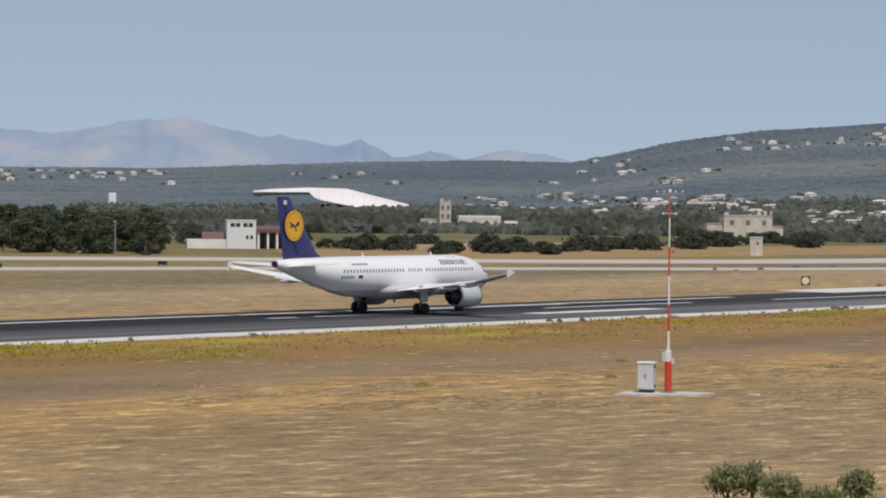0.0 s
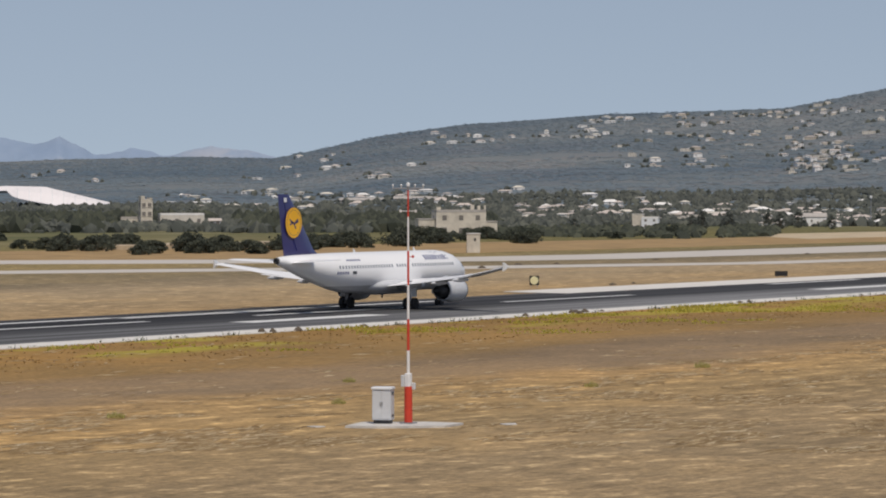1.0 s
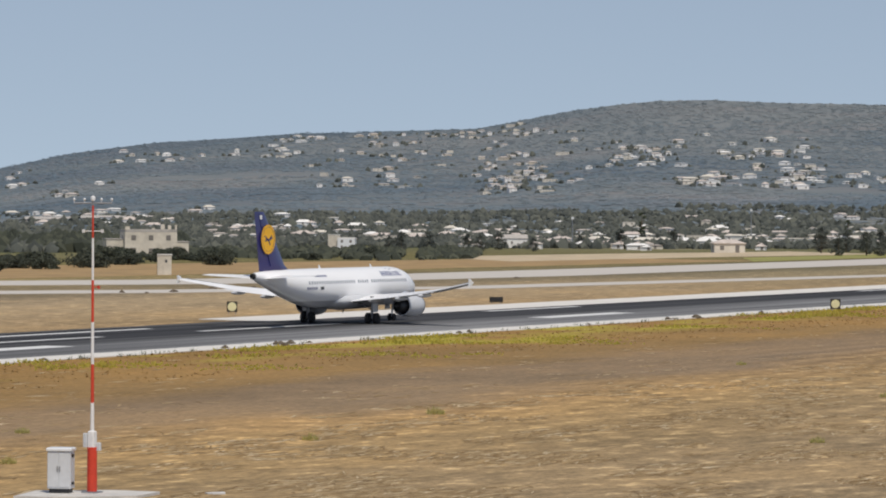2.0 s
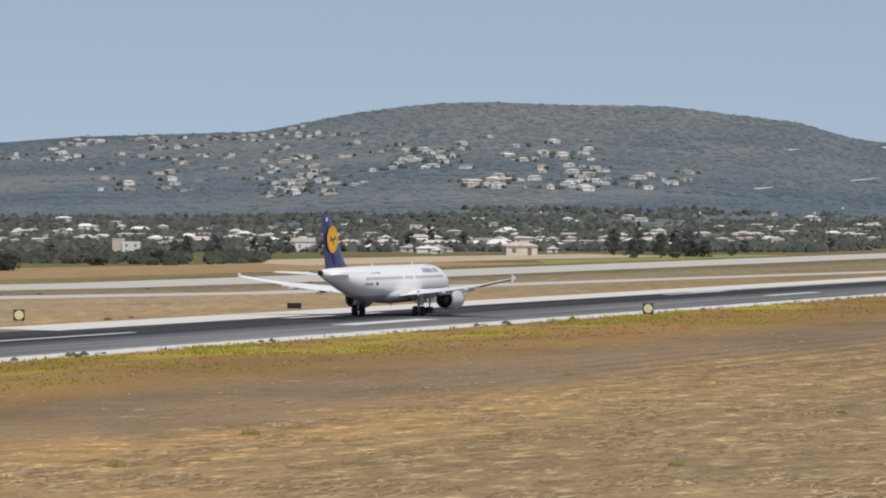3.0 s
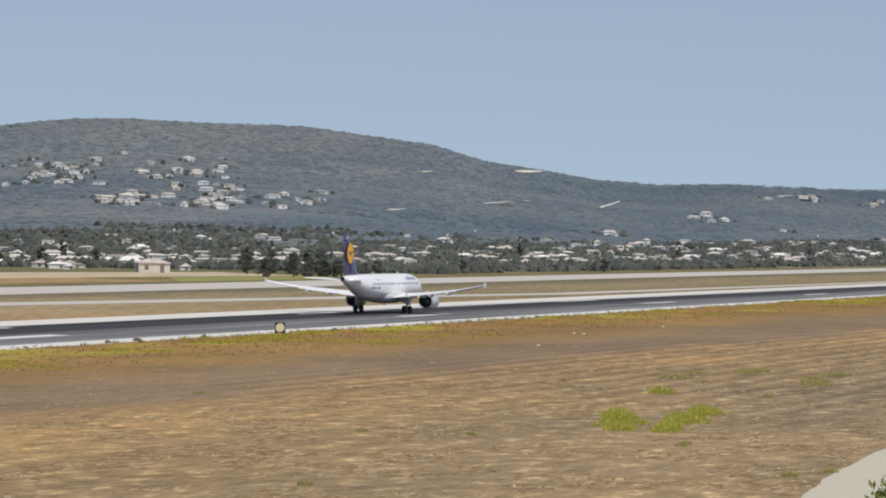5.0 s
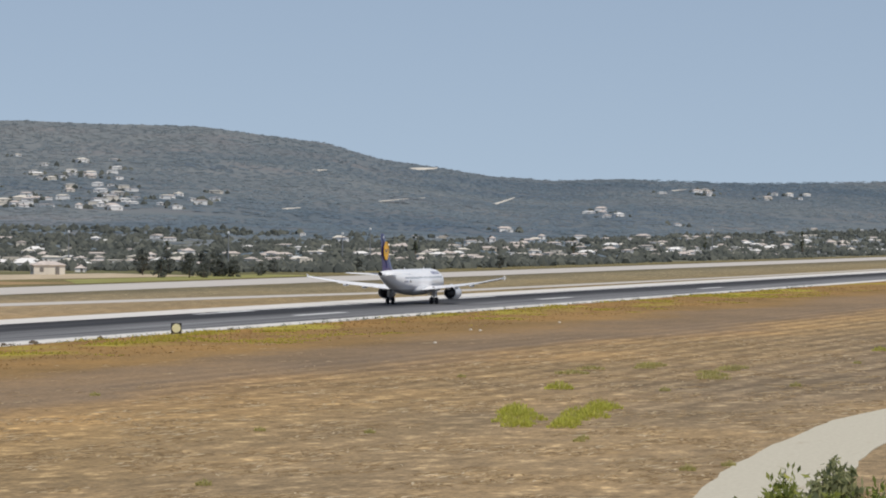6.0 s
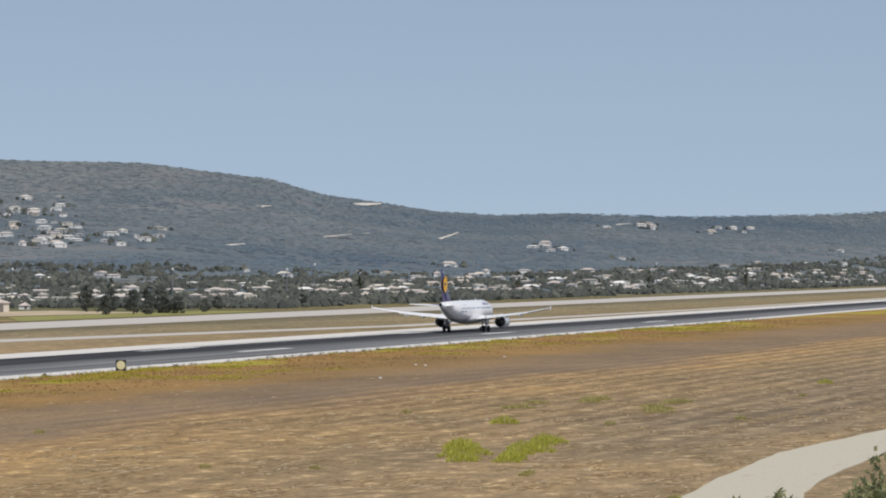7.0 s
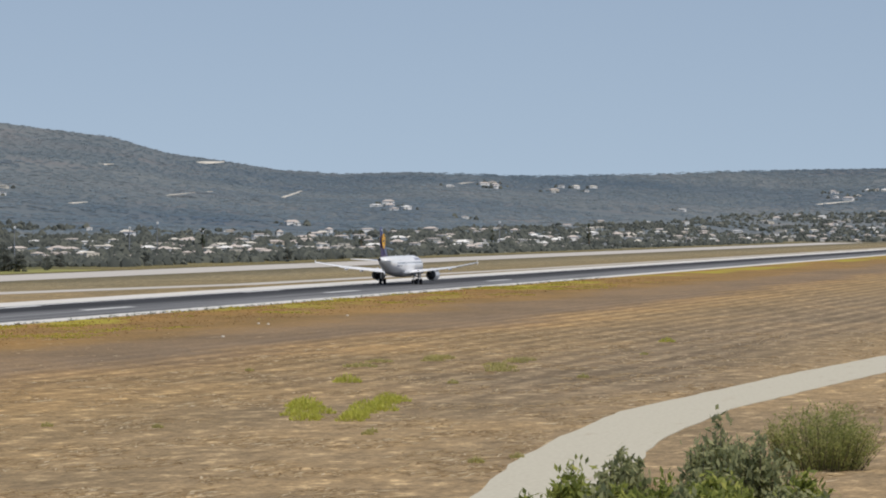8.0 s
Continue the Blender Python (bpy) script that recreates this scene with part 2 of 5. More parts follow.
M_GROUND, M_ASPHALT, M_HULL = ground_material(), asphalt_material(), hull_material()
M_SHOULDER = strip_material("pale_lime_gravel", (0.582, 0.556, 0.515), (0.698, 0.665, 0.616), (0.407, 0.314, 0.202))
M_TAXI = strip_material("pale_taxiway_concrete", (0.458, 0.421, 0.382), (0.546, 0.507, 0.457), (0.387, 0.318, 0.241))
M_LINE = strip_material("worn_white_runway_paint", (0.56, 0.56, 0.55), (0.70, 0.70, 0.69), (0.22, 0.22, 0.22))
M_TRACK = strip_material("dusty_gravel_track", (0.405, 0.365, 0.275), (0.590, 0.550, 0.440), (0.400, 0.330, 0.230))
M_CONCRETE = plain("weathered_concrete", (0.52, 0.50, 0.47), 0.9, vary=0.2, scale=1.2, bump=0.3)
M_WHITE = plain("white_enamel", (0.72, 0.73, 0.74), 0.35, vary=0.06, coat=0.3)
M_WING = plain("pale_grey_wing_paint", (0.80, 0.80, 0.81), 0.38, vary=0.10, scale=0.7)
M_NAVY = plain("dark_blue_tail_paint", (0.022, 0.024, 0.125), 0.3, vary=0.06, coat=0.3)
M_YELLOW = plain("golden_yellow_paint", (0.80, 0.42, 0.012), 0.4, vary=0.06)
M_DARK = plain("dark_glass_and_shade", (0.03, 0.035, 0.045), 0.2, vary=0.2)
M_SHUTTER = plain("weathered_grey_shutters", (0.17, 0.155, 0.14), 0.8, vary=0.2)
M_PANE = plain("grey_blue_cabin_glass", (0.16, 0.18, 0.22), 0.25, vary=0.15)
M_BLACK = plain("black_rubber", (0.018, 0.018, 0.019), 0.8, vary=0.2)
M_METAL = plain("bare_metal", (0.34, 0.34, 0.35), 0.4, 0.8, vary=0.2)
M_SOOT = plain("sooty_exhaust_metal", (0.05, 0.05, 0.052), 0.55, 0.5, vary=0.3)
M_NACELLE = plain("light_grey_nacelle_paint", (0.55, 0.56, 0.58), 0.35, vary=0.08, coat=0.2)
M_GREYTEXT = plain("blue_grey_lettering", (0.20, 0.215, 0.31), 0.5, vary=0.1)
M_RED = plain("signal_red_paint", (0.55, 0.045, 0.018), 0.5, vary=0.15)
M_MASTWHITE = plain("mast_white_paint", (0.74, 0.73, 0.72), 0.5, vary=0.10)
M_BOX = plain("light_grey_cabinet_paint", (0.56, 0.57, 0.58), 0.45, vary=0.08)
M_SIGNBLACK = plain("black_sign_board", (0.025, 0.023, 0.02), 0.7, vary=0.25)
M_SIGNDISC = plain("pale_yellow_sign_disc", (0.68, 0.64, 0.38), 0.6, vary=0.1)
M_STONE = plain("pale_limestone_wall", (0.56, 0.51, 0.43), 0.95, vary=0.25, scale=0.5, bump=0.4)
M_PLASTER = plain("whitewashed_plaster", (0.74, 0.72, 0.69), 0.9, vary=0.12, scale=0.4)
M_CREAM = plain("cream_plaster", (0.60, 0.555, 0.48), 0.9, vary=0.15, scale=0.4)
M_TAN = plain("sandy_plaster", (0.52, 0.455, 0.37), 0.9, vary=0.15, scale=0.4)
M_TILE = plain("faded_terracotta_tiles", (0.52, 0.455, 0.41), 0.9, vary=0.25, scale=0.8, bump=0.4)
M_MAROON = plain("dull_maroon_sheet", (0.17, 0.095, 0.09), 0.7, vary=0.2)
M_GREYROOF = plain("grey_flat_roof", (0.40, 0.37, 0.34), 0.9, vary=0.2, scale=0.6)
M_TENT = plain("white_membrane_roof", (0.74, 0.70, 0.70), 0.7, vary=0.06, scale=0.1)
M_BARK = plain("grey_brown_bark", (0.11, 0.085, 0.06), 0.95, vary=0.3, bump=0.5)
M_PINE = per_piece("dark_pine_needles", [(0.0, (0.070, 0.084, 0.056)), (0.5, (0.104, 0.122, 0.076)), (1.0, (0.155, 0.172, 0.100))])
M_SCRUB = per_piece("dusty_scrub_leaves", [(0.0, (0.110, 0.127, 0.080)), (0.5, (0.152, 0.167, 0.110)), (1.0, (0.220, 0.227, 0.144))])
M_DARKWOOD = per_piece("dark_evergreen_foliage", [(0.0, (0.060, 0.068, 0.055)), (0.5, (0.085, 0.095, 0.072)), (1.0, (0.130, 0.138, 0.098))])
# far foliage, paled and blued: the distance haze is painted into its colour
M_HAZEWOOD = per_piece("haze_tinted_woods", [(0.28, (0.178, 0.222, 0.272)), (0.42, (0.200, 0.246, 0.280)), (0.54, (0.222, 0.264, 0.288)), (0.66, (0.274, 0.294, 0.312)), (0.78, (0.33, 0.332, 0.336))], scale=0.0045)
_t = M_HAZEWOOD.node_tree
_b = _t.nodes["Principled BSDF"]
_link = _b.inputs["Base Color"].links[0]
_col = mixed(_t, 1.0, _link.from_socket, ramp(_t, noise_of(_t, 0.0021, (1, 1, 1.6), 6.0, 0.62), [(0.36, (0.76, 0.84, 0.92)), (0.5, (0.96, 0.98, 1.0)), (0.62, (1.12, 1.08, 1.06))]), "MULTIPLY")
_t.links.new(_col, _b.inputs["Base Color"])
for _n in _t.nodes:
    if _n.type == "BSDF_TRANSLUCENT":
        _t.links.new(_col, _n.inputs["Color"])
M_TOWNWOOD = per_piece("grey_green_town_trees", [(0.0, (0.092, 0.102, 0.094)), (0.5, (0.132, 0.143, 0.126)), (1.0, (0.190, 0.198, 0.164))])
M_LEAF = per_piece("glossy_green_leaves", [(0.0, (0.180, 0.215, 0.055)), (0.45, (0.290, 0.325, 0.085)), (0.8, (0.410, 0.430, 0.110)), (1.0, (0.600, 0.590, 0.160))], 0.5, thin=0.6)
M_OLIVE = per_piece("grey_green_leaves", [(0.0, (0.190, 0.212, 0.105)), (0.5, (0.310, 0.326, 0.165)), (1.0, (0.500, 0.490, 0.260))], 0.55, thin=0.6)
M_REED = per_piece("feathery_green_shrub", [(0.0, (0.220, 0.245, 0.080)), (0.5, (0.325, 0.345, 0.115)), (1.0, (0.460, 0.450, 0.170))], 0.8, thin=0.6)
M_WEED = per_piece("yellow_green_weeds", [(0.0, (0.46, 0.40, 0.07)), (0.5, (0.54, 0.46, 0.085)), (1.0, (0.62, 0.53, 0.12))], thin=.65)
M_GREENWEED = per_piece("fresh_green_weeds", [(0.0, (0.400, 0.410, 0.060)), (0.5, (0.520, 0.520, 0.090)), (1.0, (0.640, 0.610, 0.150))])
M_PALEWEED = per_piece("pale_olive_weeds", [(0.0, (0.36, 0.33, 0.11)), (0.5, (0.46, 0.42, 0.15)), (1.0, (0.58, 0.52, 0.22))])
M_RUST = per_piece("rust_brown_dry_grass", [(0.0, (0.31, 0.185, 0.066)), (0.5, (0.36, 0.222, 0.086)), (1.0, (0.42, 0.275, 0.120))], thin=.65)
M_STRAW = per_piece("straw_stubble", [(0.0, (0.27, 0.18, 0.09)), (0.45, (0.38, 0.27, 0.14)), (0.8, (0.52, 0.395, 0.235)), (1.0, (0.74, 0.62, 0.43))])
# mountain rock coloured near the sky's blue, so its base colour carries the haze
M_MOUNT, _t, _b = nodes_of("haze_painted_mountain", 1.0)
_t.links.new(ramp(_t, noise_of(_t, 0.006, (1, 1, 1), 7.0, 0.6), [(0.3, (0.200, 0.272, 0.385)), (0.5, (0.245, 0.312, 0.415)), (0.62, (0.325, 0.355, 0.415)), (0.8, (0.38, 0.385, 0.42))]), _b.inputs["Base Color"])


# ---- mesh helpers ----
class Geo:
    """Vertices and faces of one mesh, gathered piece by piece."""

    def __init__(self):
        self.v, self.f = [], []

    def add(self, verts, faces):
        n = len(self.v)
        self.v += [tuple(p) for p in verts]
        self.f += [tuple(i + n for i in f) for f in faces]
        return self

    def box(self, c, s, turn=0.0):
        co, si = math.cos(turn), math.sin(turn)
        pts = []
        for dx, dy, dz in itertools.product((-0.5, 0.5), repeat=3):
            x, y = dx * s[0], dy * s[1]
            pts.append((c[0] + x * co - y * si, c[1] + x * si + y * co, c[2] + dz * s[2]))
        return self.add(pts, [(0, 1, 3, 2), (4, 6, 7, 5), (0, 4, 5, 1), (2, 3, 7, 6), (0, 2, 6, 4), (1, 5, 7, 3)])

    def soft_box(self, c, s, r):
        """A box with chamfered upright and top edges."""
        x, y, z = s[0] / 2, s[1] / 2, s[2]
        ring = [(-x + r, -y), (x - r, -y), (x, -y + r), (x, y - r), (x - r, y), (-x + r, y), (-x, y - r), (-x, -y + r)]
        rows = []
        for k, zz in ((1.0, 0), (1.0, z - r), ((x - r) / x, z)):
            rows.append([(c[0] + px * k, c[1] + py * k, c[2] + zz) for px, py in ring])
        return self.loft(rows)

    def loft(self, rows, caps=True, closed=True):
        n, m = len(rows[0]), len(rows)
        faces = []
        for i in range(m - 1):
            for j in range(n if closed else n - 1):
                k = (j + 1) % n
                faces.append((i * n + j, i * n + k, (i + 1) * n + k, (i + 1) * n + j))
        if caps:
            faces += [tuple(range(n - 1, -1, -1)), tuple((m - 1) * n + j for j in range(n))]
        return self.add([p for r in rows for p in r], faces)

    def tube(self, a, b, ra, rb=None, n=10, caps=True):
        a, b = Vector(a), Vector(b)
        rb = ra if rb is None else rb
        d = (b - a).normalized()
        u = d.orthogonal().normalized()
        w = d.cross(u)
        rows = [[p + (u * math.cos(2 * math.pi * j / n) + w * math.sin(2 * math.pi * j / n)) * r for j in range(n)] for p, r in ((a, ra), (b, rb))]
        return self.loft(rows, caps)

    def turned(self, profile, at=(0, 0, 0), axis="x", n=24, caps=True):
        """A body of revolution: profile rows are (along, radius)."""
        rows = []
        for a, r in profile:
            row = []
            for j in range(n):
                c, s = r * math.cos(2 * math.pi * j / n), r * math.sin(2 * math.pi * j / n)
                row.append({"x": (at[0] + a, at[1] + c, at[2] + s), "y": (at[0] + c, at[1] + a, at[2] + s), "z": (at[0] + c, at[1] + s, at[2] + a)}[axis])
            rows.append(row)
        return self.loft(rows, caps)

    def mesh(self, name, material, smooth=False):
        me = bpy.data.meshes.new(name)
        me.from_pydata(self.v, [], self.f)
        for mm in (material if isinstance(material, list) else [material]):
            me.materials.append(mm)
        bm = bmesh.new()
        bm.from_mesh(me)
        if len(bm.faces) < 6000:
            bmesh.ops.recalc_face_normals(bm, faces=bm.faces)
        bm.to_mesh(me)
        bm.free()
        if smooth:
            me.shade_smooth()
            me.set_sharp_from_angle(angle=radians(40))
        return me


def part(name, geo, material, parent, label="", smooth=False, at=None):
    ob = new(name, geo.mesh(name, material, smooth) if isinstance(geo, Geo) else geo)
    ob.parent = parent
    if at:
        ob.location = at
    if label:
        ob["label"] = label
    return ob


def thing(name, at, label, category, group="", turn=0.0, kind=""):
    ob = new(name)
    ob.empty_display_size = 0.2
    ob.matrix_basis = pose(*at, 0, 0, turn)
    return tagged(ob, label, category, group, kind)


def solid(name, geo, material, label, category="", kind="", smooth=False, at=None):
    ob = new(name, geo.mesh(name, material, smooth))
    if at:
        ob.location = at
    return tagged(ob, label, category, "", kind)


# ---- land ----
SKYLINE = [(4, .82), (6, .80), (7.6, .78), (8.6, .74), (10.5, .71), (12.3, .76), (13.3, .73), (14.2, .79), (15, .92), (15.8, 1.03), (16.6, 1.26),
           (17.5, 1.37), (18.4, 1.49), (20, 1.52), (21, 1.56), (21.8, 1.54), (22.4, 1.48), (23.1, 1.38), (23.8, 1.24), (24.4, 1.13), (26.2, 1.07),
           (27, 1.05), (27.9, .98), (29.1, .90), (30.3, .74), (31.2, .54), (31.9, .40), (33, .43), (35, .39), (37, .31), (38, .27), (40, .27), (43, .28), (47, .2)]


def foot(az):
    """How far off the slopes begin at this bearing, their angle there, and how far off the ridge stands."""
    near = min(2700.0, max(1300.0, 335.0 / math.sin(radians(max(az, 3.0))))) if az < 90 else 2700.0
    return near, -math.degrees(math.atan(EYE_Z / near)), float(np.interp(az, [7, 12], [4200.0, 3600.0]))



def skyline(az):
    return float(np.interp(az, [a for a, _ in SKYLINE], [e for _, e in SKYLINE]))


def ground_z(x, y):
    r, az = math.hypot(x, y), math.degrees(math.atan2(y, x))
    if az < 2 or az > 60:
        return 0.0
    near, low, ridge = foot(az)
    if r <= near:
        return 0.0
    rough = noise.fractal(Vector((x * 0.004, y * 0.004, 0)), 0.8, 2.1, 5) * 7.0
    if r <= ridge:
        el = low + (skyline(az) - low) * (r - near) / (ridge - near)
        return max(0.0, EYE_Z + r * math.tan(radians(el)) + rough * min(1.0, (r - near) / 900) * (ridge - r) / ridge)
    top = EYE_Z + ridge * math.tan(radians(skyline(az)))
    return max(-30.0, top - (r - ridge) * 0.06 + rough * 0.1)


def slope_point(az, el):
    """The place on the slopes or the plain that is seen from the terrace at this bearing and height, both in degrees."""
    near, low, ridge = foot(az)
    r = near + (ridge - near) * (el - low) / (skyline(az) - low)
    r = min(ridge - 20, r) if el > low else EYE_Z / math.tan(radians(-el))
    x, y = r * math.cos(radians(az)), r * math.sin(radians(az))
    return x, y, ground_z(x, y)


def make_ground():
    azs = sorted({round(a, 2) for a in np.arange(3.0, 45.0, 0.12)} | set(range(46, 363, 4)))
    rs = [0.5, 20, 50, 90, 140, 200, 280, 380, 500, 650, 800, 1000, 1200] + list(np.arange(1300, 4201, 50.0)) + [4201, 4260, 4400, 4600, 4900]
    g = Geo()
    rows = [[(r * math.cos(radians(a)), r * math.sin(radians(a)), ground_z(r * math.cos(radians(a)), r * math.sin(radians(a)))) for a in azs] for r in rs]
    g.loft(rows, caps=False)
    g.f.append(tuple(range(len(azs))))
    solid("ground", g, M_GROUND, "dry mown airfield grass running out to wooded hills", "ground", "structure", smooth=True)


make_ground()


def ribbon(name, left, right, z, material, label, category="", step=6.0, jag=0.0, thick=0.05, kind="structure"):
    """A thin slab between two polylines with uneven edges."""
    def fine(line):
        pts = [Vector((*p, 0)) for p in line]
        out = []
        for a, b in zip(pts, pts[1:]):
            n = max(1, int((b - a).length / step))
            out += [a.lerp(b, i / n) for i in range(n)]
        return out + [pts[-1]]
    a, b = fine(left), fine(right)
    n = min(len(a), len(b))
    a = [a[round(i * (len(a) - 1) / (n - 1))] for i in range(n)]
    b = [b[round(i * (len(b) - 1) / (n - 1))] for i in range(n)]
    rows = []
    for p, q in zip(a, b):
        d = (q - p).normalized()
        p, q = p - d * random.uniform(0, jag), q + d * random.uniform(0, jag)
        rows.append([(p.x, p.y, 0.0), (p.x, p.y, z), (q.x, q.y, z), (q.x, q.y, 0.0)])
    return solid(name, Geo().loft(rows), material, label, category, kind)


CENTRE_Y = 175.3
ribbon("runway", [(-400, 154.6), (2700, 154.6)], [(-400, 185), (2700, 185)], 0.05, M_ASPHALT, "grey asphalt runway darkened by tyre rubber", "runway", 30)
ribbon("shoulder_near", [(-400, 150.9), (2700, 150.9)], [(-400, 154.9), (2700, 154.9)], 0.075, M_SHOULDER, "ragged pale gravel strip along the runway", "verge", 1.4, 0.35)
ribbon("shoulder_far_narrow", [(-400, 184.8), (358, 184.8)], [(-400, 188.2), (358, 188.2)], 0.072, M_ASPHALT, "dark asphalt strip along the far runway edge", "verge", 3, 0.3)
ribbon("shoulder_far_wide", [(358, 184.8), (2700, 184.8)], [(362, 195), (480, 194), (2700, 193)], 0.076, M_SHOULDER, "broad pale paved strip on the far side of the runway", "verge", 3, 0.3)
ribbon("taxiway_link", [(150, 450), (250, 396), (340, 345), (400, 314), (440, 287), (475, 261), (530, 236), (705, 214), (785, 203), (1100, 198), (2600, 197)],
       [(162, 470), (262, 414), (352, 361), (411, 329), (451, 301), (486, 274), (536, 247), (712, 222), (790, 210), (1100, 203), (2600, 201)], 0.05, M_TAXI, "narrow pale concrete taxi strip beyond the runway", "taxiway", 5, 0.4)
ribbon("taxiway", [(180, 520), (300, 450), (420, 392), (470, 348), (497, 312), (530, 288), (560, 277), (640, 269), (2700, 270)], [(205, 545), (322, 472), (441, 412), (493, 367), (521, 332), (555, 311), (590, 302), (700, 299), (2700, 300)], 0.06, M_TAXI, "wide pale concrete taxiway beyond the runway", "taxiway", 6, 0.6)

line_group = "white paint marks on the runway"


def runway_mark(x0, x1, y0, y1, label):
    g = Geo()
    n = max(2, int((x1 - x0) / 3))
    rows = []
    for i in range(n + 1):
        x = x0 + (x1 - x0) * i / n
        a, b = random.uniform(-0.06, 0.06), random.uniform(-0.06, 0.06)
        rows.append([(x, y0 + a, 0.04), (x, y0 + a, 0.056), (x, y1 + b, 0.056), (x, y1 + b, 0.04)])
    ob = solid("runway_mark", g.loft(rows), M_LINE, label, "runway marking", "structure")
    ob["group"] = line_group


for x0 in (325.5, 225.0, 275.0, 125.0):
    runway_mark(x0, x0 + 31, CENTRE_Y - 0.5, CENTRE_Y + 0.5, "worn white centre line dash on dark asphalt")
for x0, wide in ((388, 2.9), (544.5, 1.7), (694, 1.7), (844, 1.7), (258, 2.9), (108, 1.7)):
    runway_mark(x0, x0 + 25, 167.6 - wide, 167.6, "white touchdown bar on grey asphalt")
for x0, wide in ((409, 1.4), (544.5, 1.2), (694, 1.2), (262, 2.2)):
    runway_mark(x0, x0 + 28, 181.5, 181.5 + wide, "white touchdown bar on rubber-darkened asphalt")
runway_mark(560, 1900, 183.0, 183.9, "long white edge line of the runway")
runway_mark(-300, 330, 182.9, 184.2, "long white edge line of the runway")

ribbon("service_track", [(60, 22), (120, 30), (150, 33), (175, 35.2), (203, 38.5), (226, 40.2), (257, 41.8), (287, 40.4), (325, 38.6), (372, 35.4), (520, 27), (700, 16)],
       [(60, 15), (125, 22.5), (155, 26.3), (178, 29.0), (198, 31.5), (212, 33.2), (229, 34.5), (262, 35.3), (294, 33.7), (332, 31.5), (520, 20.5), (700, 9)],
       0.045, M_TRACK, "pale dusty gravel track bending through the dry grass", "track", 4, 0.25)


def make_mountains():
    peaks = [(30.5, .1), (31.4, .30), (32.2, .52), (32.8, .58), (33.4, .47), (34.0, .53), (34.5, .46), (35.0, .73), (35.4, .62), (35.8, .70), (36.5, .78), (37.0, .86),
             (37.6, 1.03), (38.2, .99), (38.8, .90), (39.4, .76), (40.1, .83), (41, .85), (42.5, .9), (44, .85), (48, .6)]
    az = np.arange(30.5, 48, 0.06)
    top = np.interp(az, [p[0] for p in peaks], [p[1] for p in peaks])
    rows = []
    for k in range(9):
        u = k / 8
        row = []
        for a, e in zip(az, top):
            r = 4520 + 240 * u
            z = -20 + (32 + r * math.tan(radians(e + 0.02 * noise.noise(Vector((a * 4, 0, 3)))))) * (u ** 0.8)
            z += noise.fractal(Vector((a * 2.2, u * 5, 0)), 0.8, 2.0, 4) * 26 * u * (1.15 - u)
            row.append((r * math.cos(radians(a)), r * math.sin(radians(a)), z))
        rows.append(row)
    solid("mountain_range", Geo().loft(rows, caps=False, closed=False), M_MOUNT, "bare mountain range with blue summer haze in its colour", "mountains", "structure", smooth=True)


make_mountains()


# ---- airliner ----
def ring(x, ry, rz, zc, n=32):
    return [(x, ry * math.cos(2 * math.pi * j / n), zc + rz * math.sin(2 * math.pi * j / n)) for j in range(n)]


HULL = [(17.7, .06, .06, 3.32), (17.5, .36, .36, 3.33), (17.1, .66, .66, 3.36), (16.4, 1.03, 1.05, 3.43), (15.4, 1.41, 1.45, 3.55), (14.2, 1.72, 1.78, 3.68),
        (12.8, 1.9, 1.98, 3.76), (11.4, 1.97, 2.06, 3.8), (9, 1.975, 2.07, 3.8), (0, 1.975, 2.07, 3.8), (-6, 1.975, 2.07, 3.8), (-7.8, 1.94, 2.01, 3.86),
        (-9.6, 1.84, 1.86, 4.0), (-11.6, 1.66, 1.62, 4.22), (-13.6, 1.42, 1.36, 4.46), (-15.6, 1.12, 1.07, 4.72), (-17.4, .8, .78, 4.95), (-18.8, .52, .52, 5.12), (-19.7, .33, .34, 5.22)]


def hull_at(x):
    xs = [h[0] for h in HULL][::-1]
    return [float(np.interp(x, xs, [h[k] for h in HULL][::-1])) for k in (1, 2, 3)]


def aerofoil(le, te, y, z, thick, n=9):
    """A closed section across the wing at span y."""
    c = le - te
    up, lo = [], []
    for i in range(n):
        u = i / (n - 1)
        h = thick * (2.6 * math.sqrt(max(u, 0)) * (1 - u) * 0.55 + 0.04 * (1 - u))
        tilt = (0.45 - u) * c * 0.055
        up.append((le - u * c, y, z + h * 0.62 + tilt))
        lo.append((le - u * c, y, z - h * 0.38 - 0.004 + tilt))
    return up + lo[::-1][:-1] if thick else up


def surface(sections, mirror=1):
    return Geo().loft([[(x, y * mirror, z) for x, y, z in aerofoil(*s)] for s in sections])


def fin_geo(stations):
    """An upright surface: rows of (z, leading edge, trailing edge, thickness)."""
    rows = []
    for z, le, te, th in stations:
        c = le - te
        row = []
        for u, s in ((0, 0), (.08, .6), (.3, 1), (.6, .7), (1, .04)):
            row.append((le - u * c, s * th / 2, z))
        for u, s in ((1, .04), (.6, .7), (.3, 1), (.08, .6)):
            row.append((le - u * c, -s * th / 2, z))
        rows.append(row)
    return Geo().loft(rows)


def side_panel(x0, x1, z0, z1, side, lift=0.012, n=2):
    """A small plate that follows the fuselage's side."""
    rows = []
    for x in (x0, x1):
        ry, rz, zc = hull_at(x)
        row = []
        for k in range(n + 1):
            z = z0 + (z1 - z0) * k / n
            s = max(-1.0, min(1.0, (z - zc) / rz))
            c = math.sqrt(1 - s * s)
            row.append((x, side * (ry * c + lift), z))
        rows.append(row)
    return rows


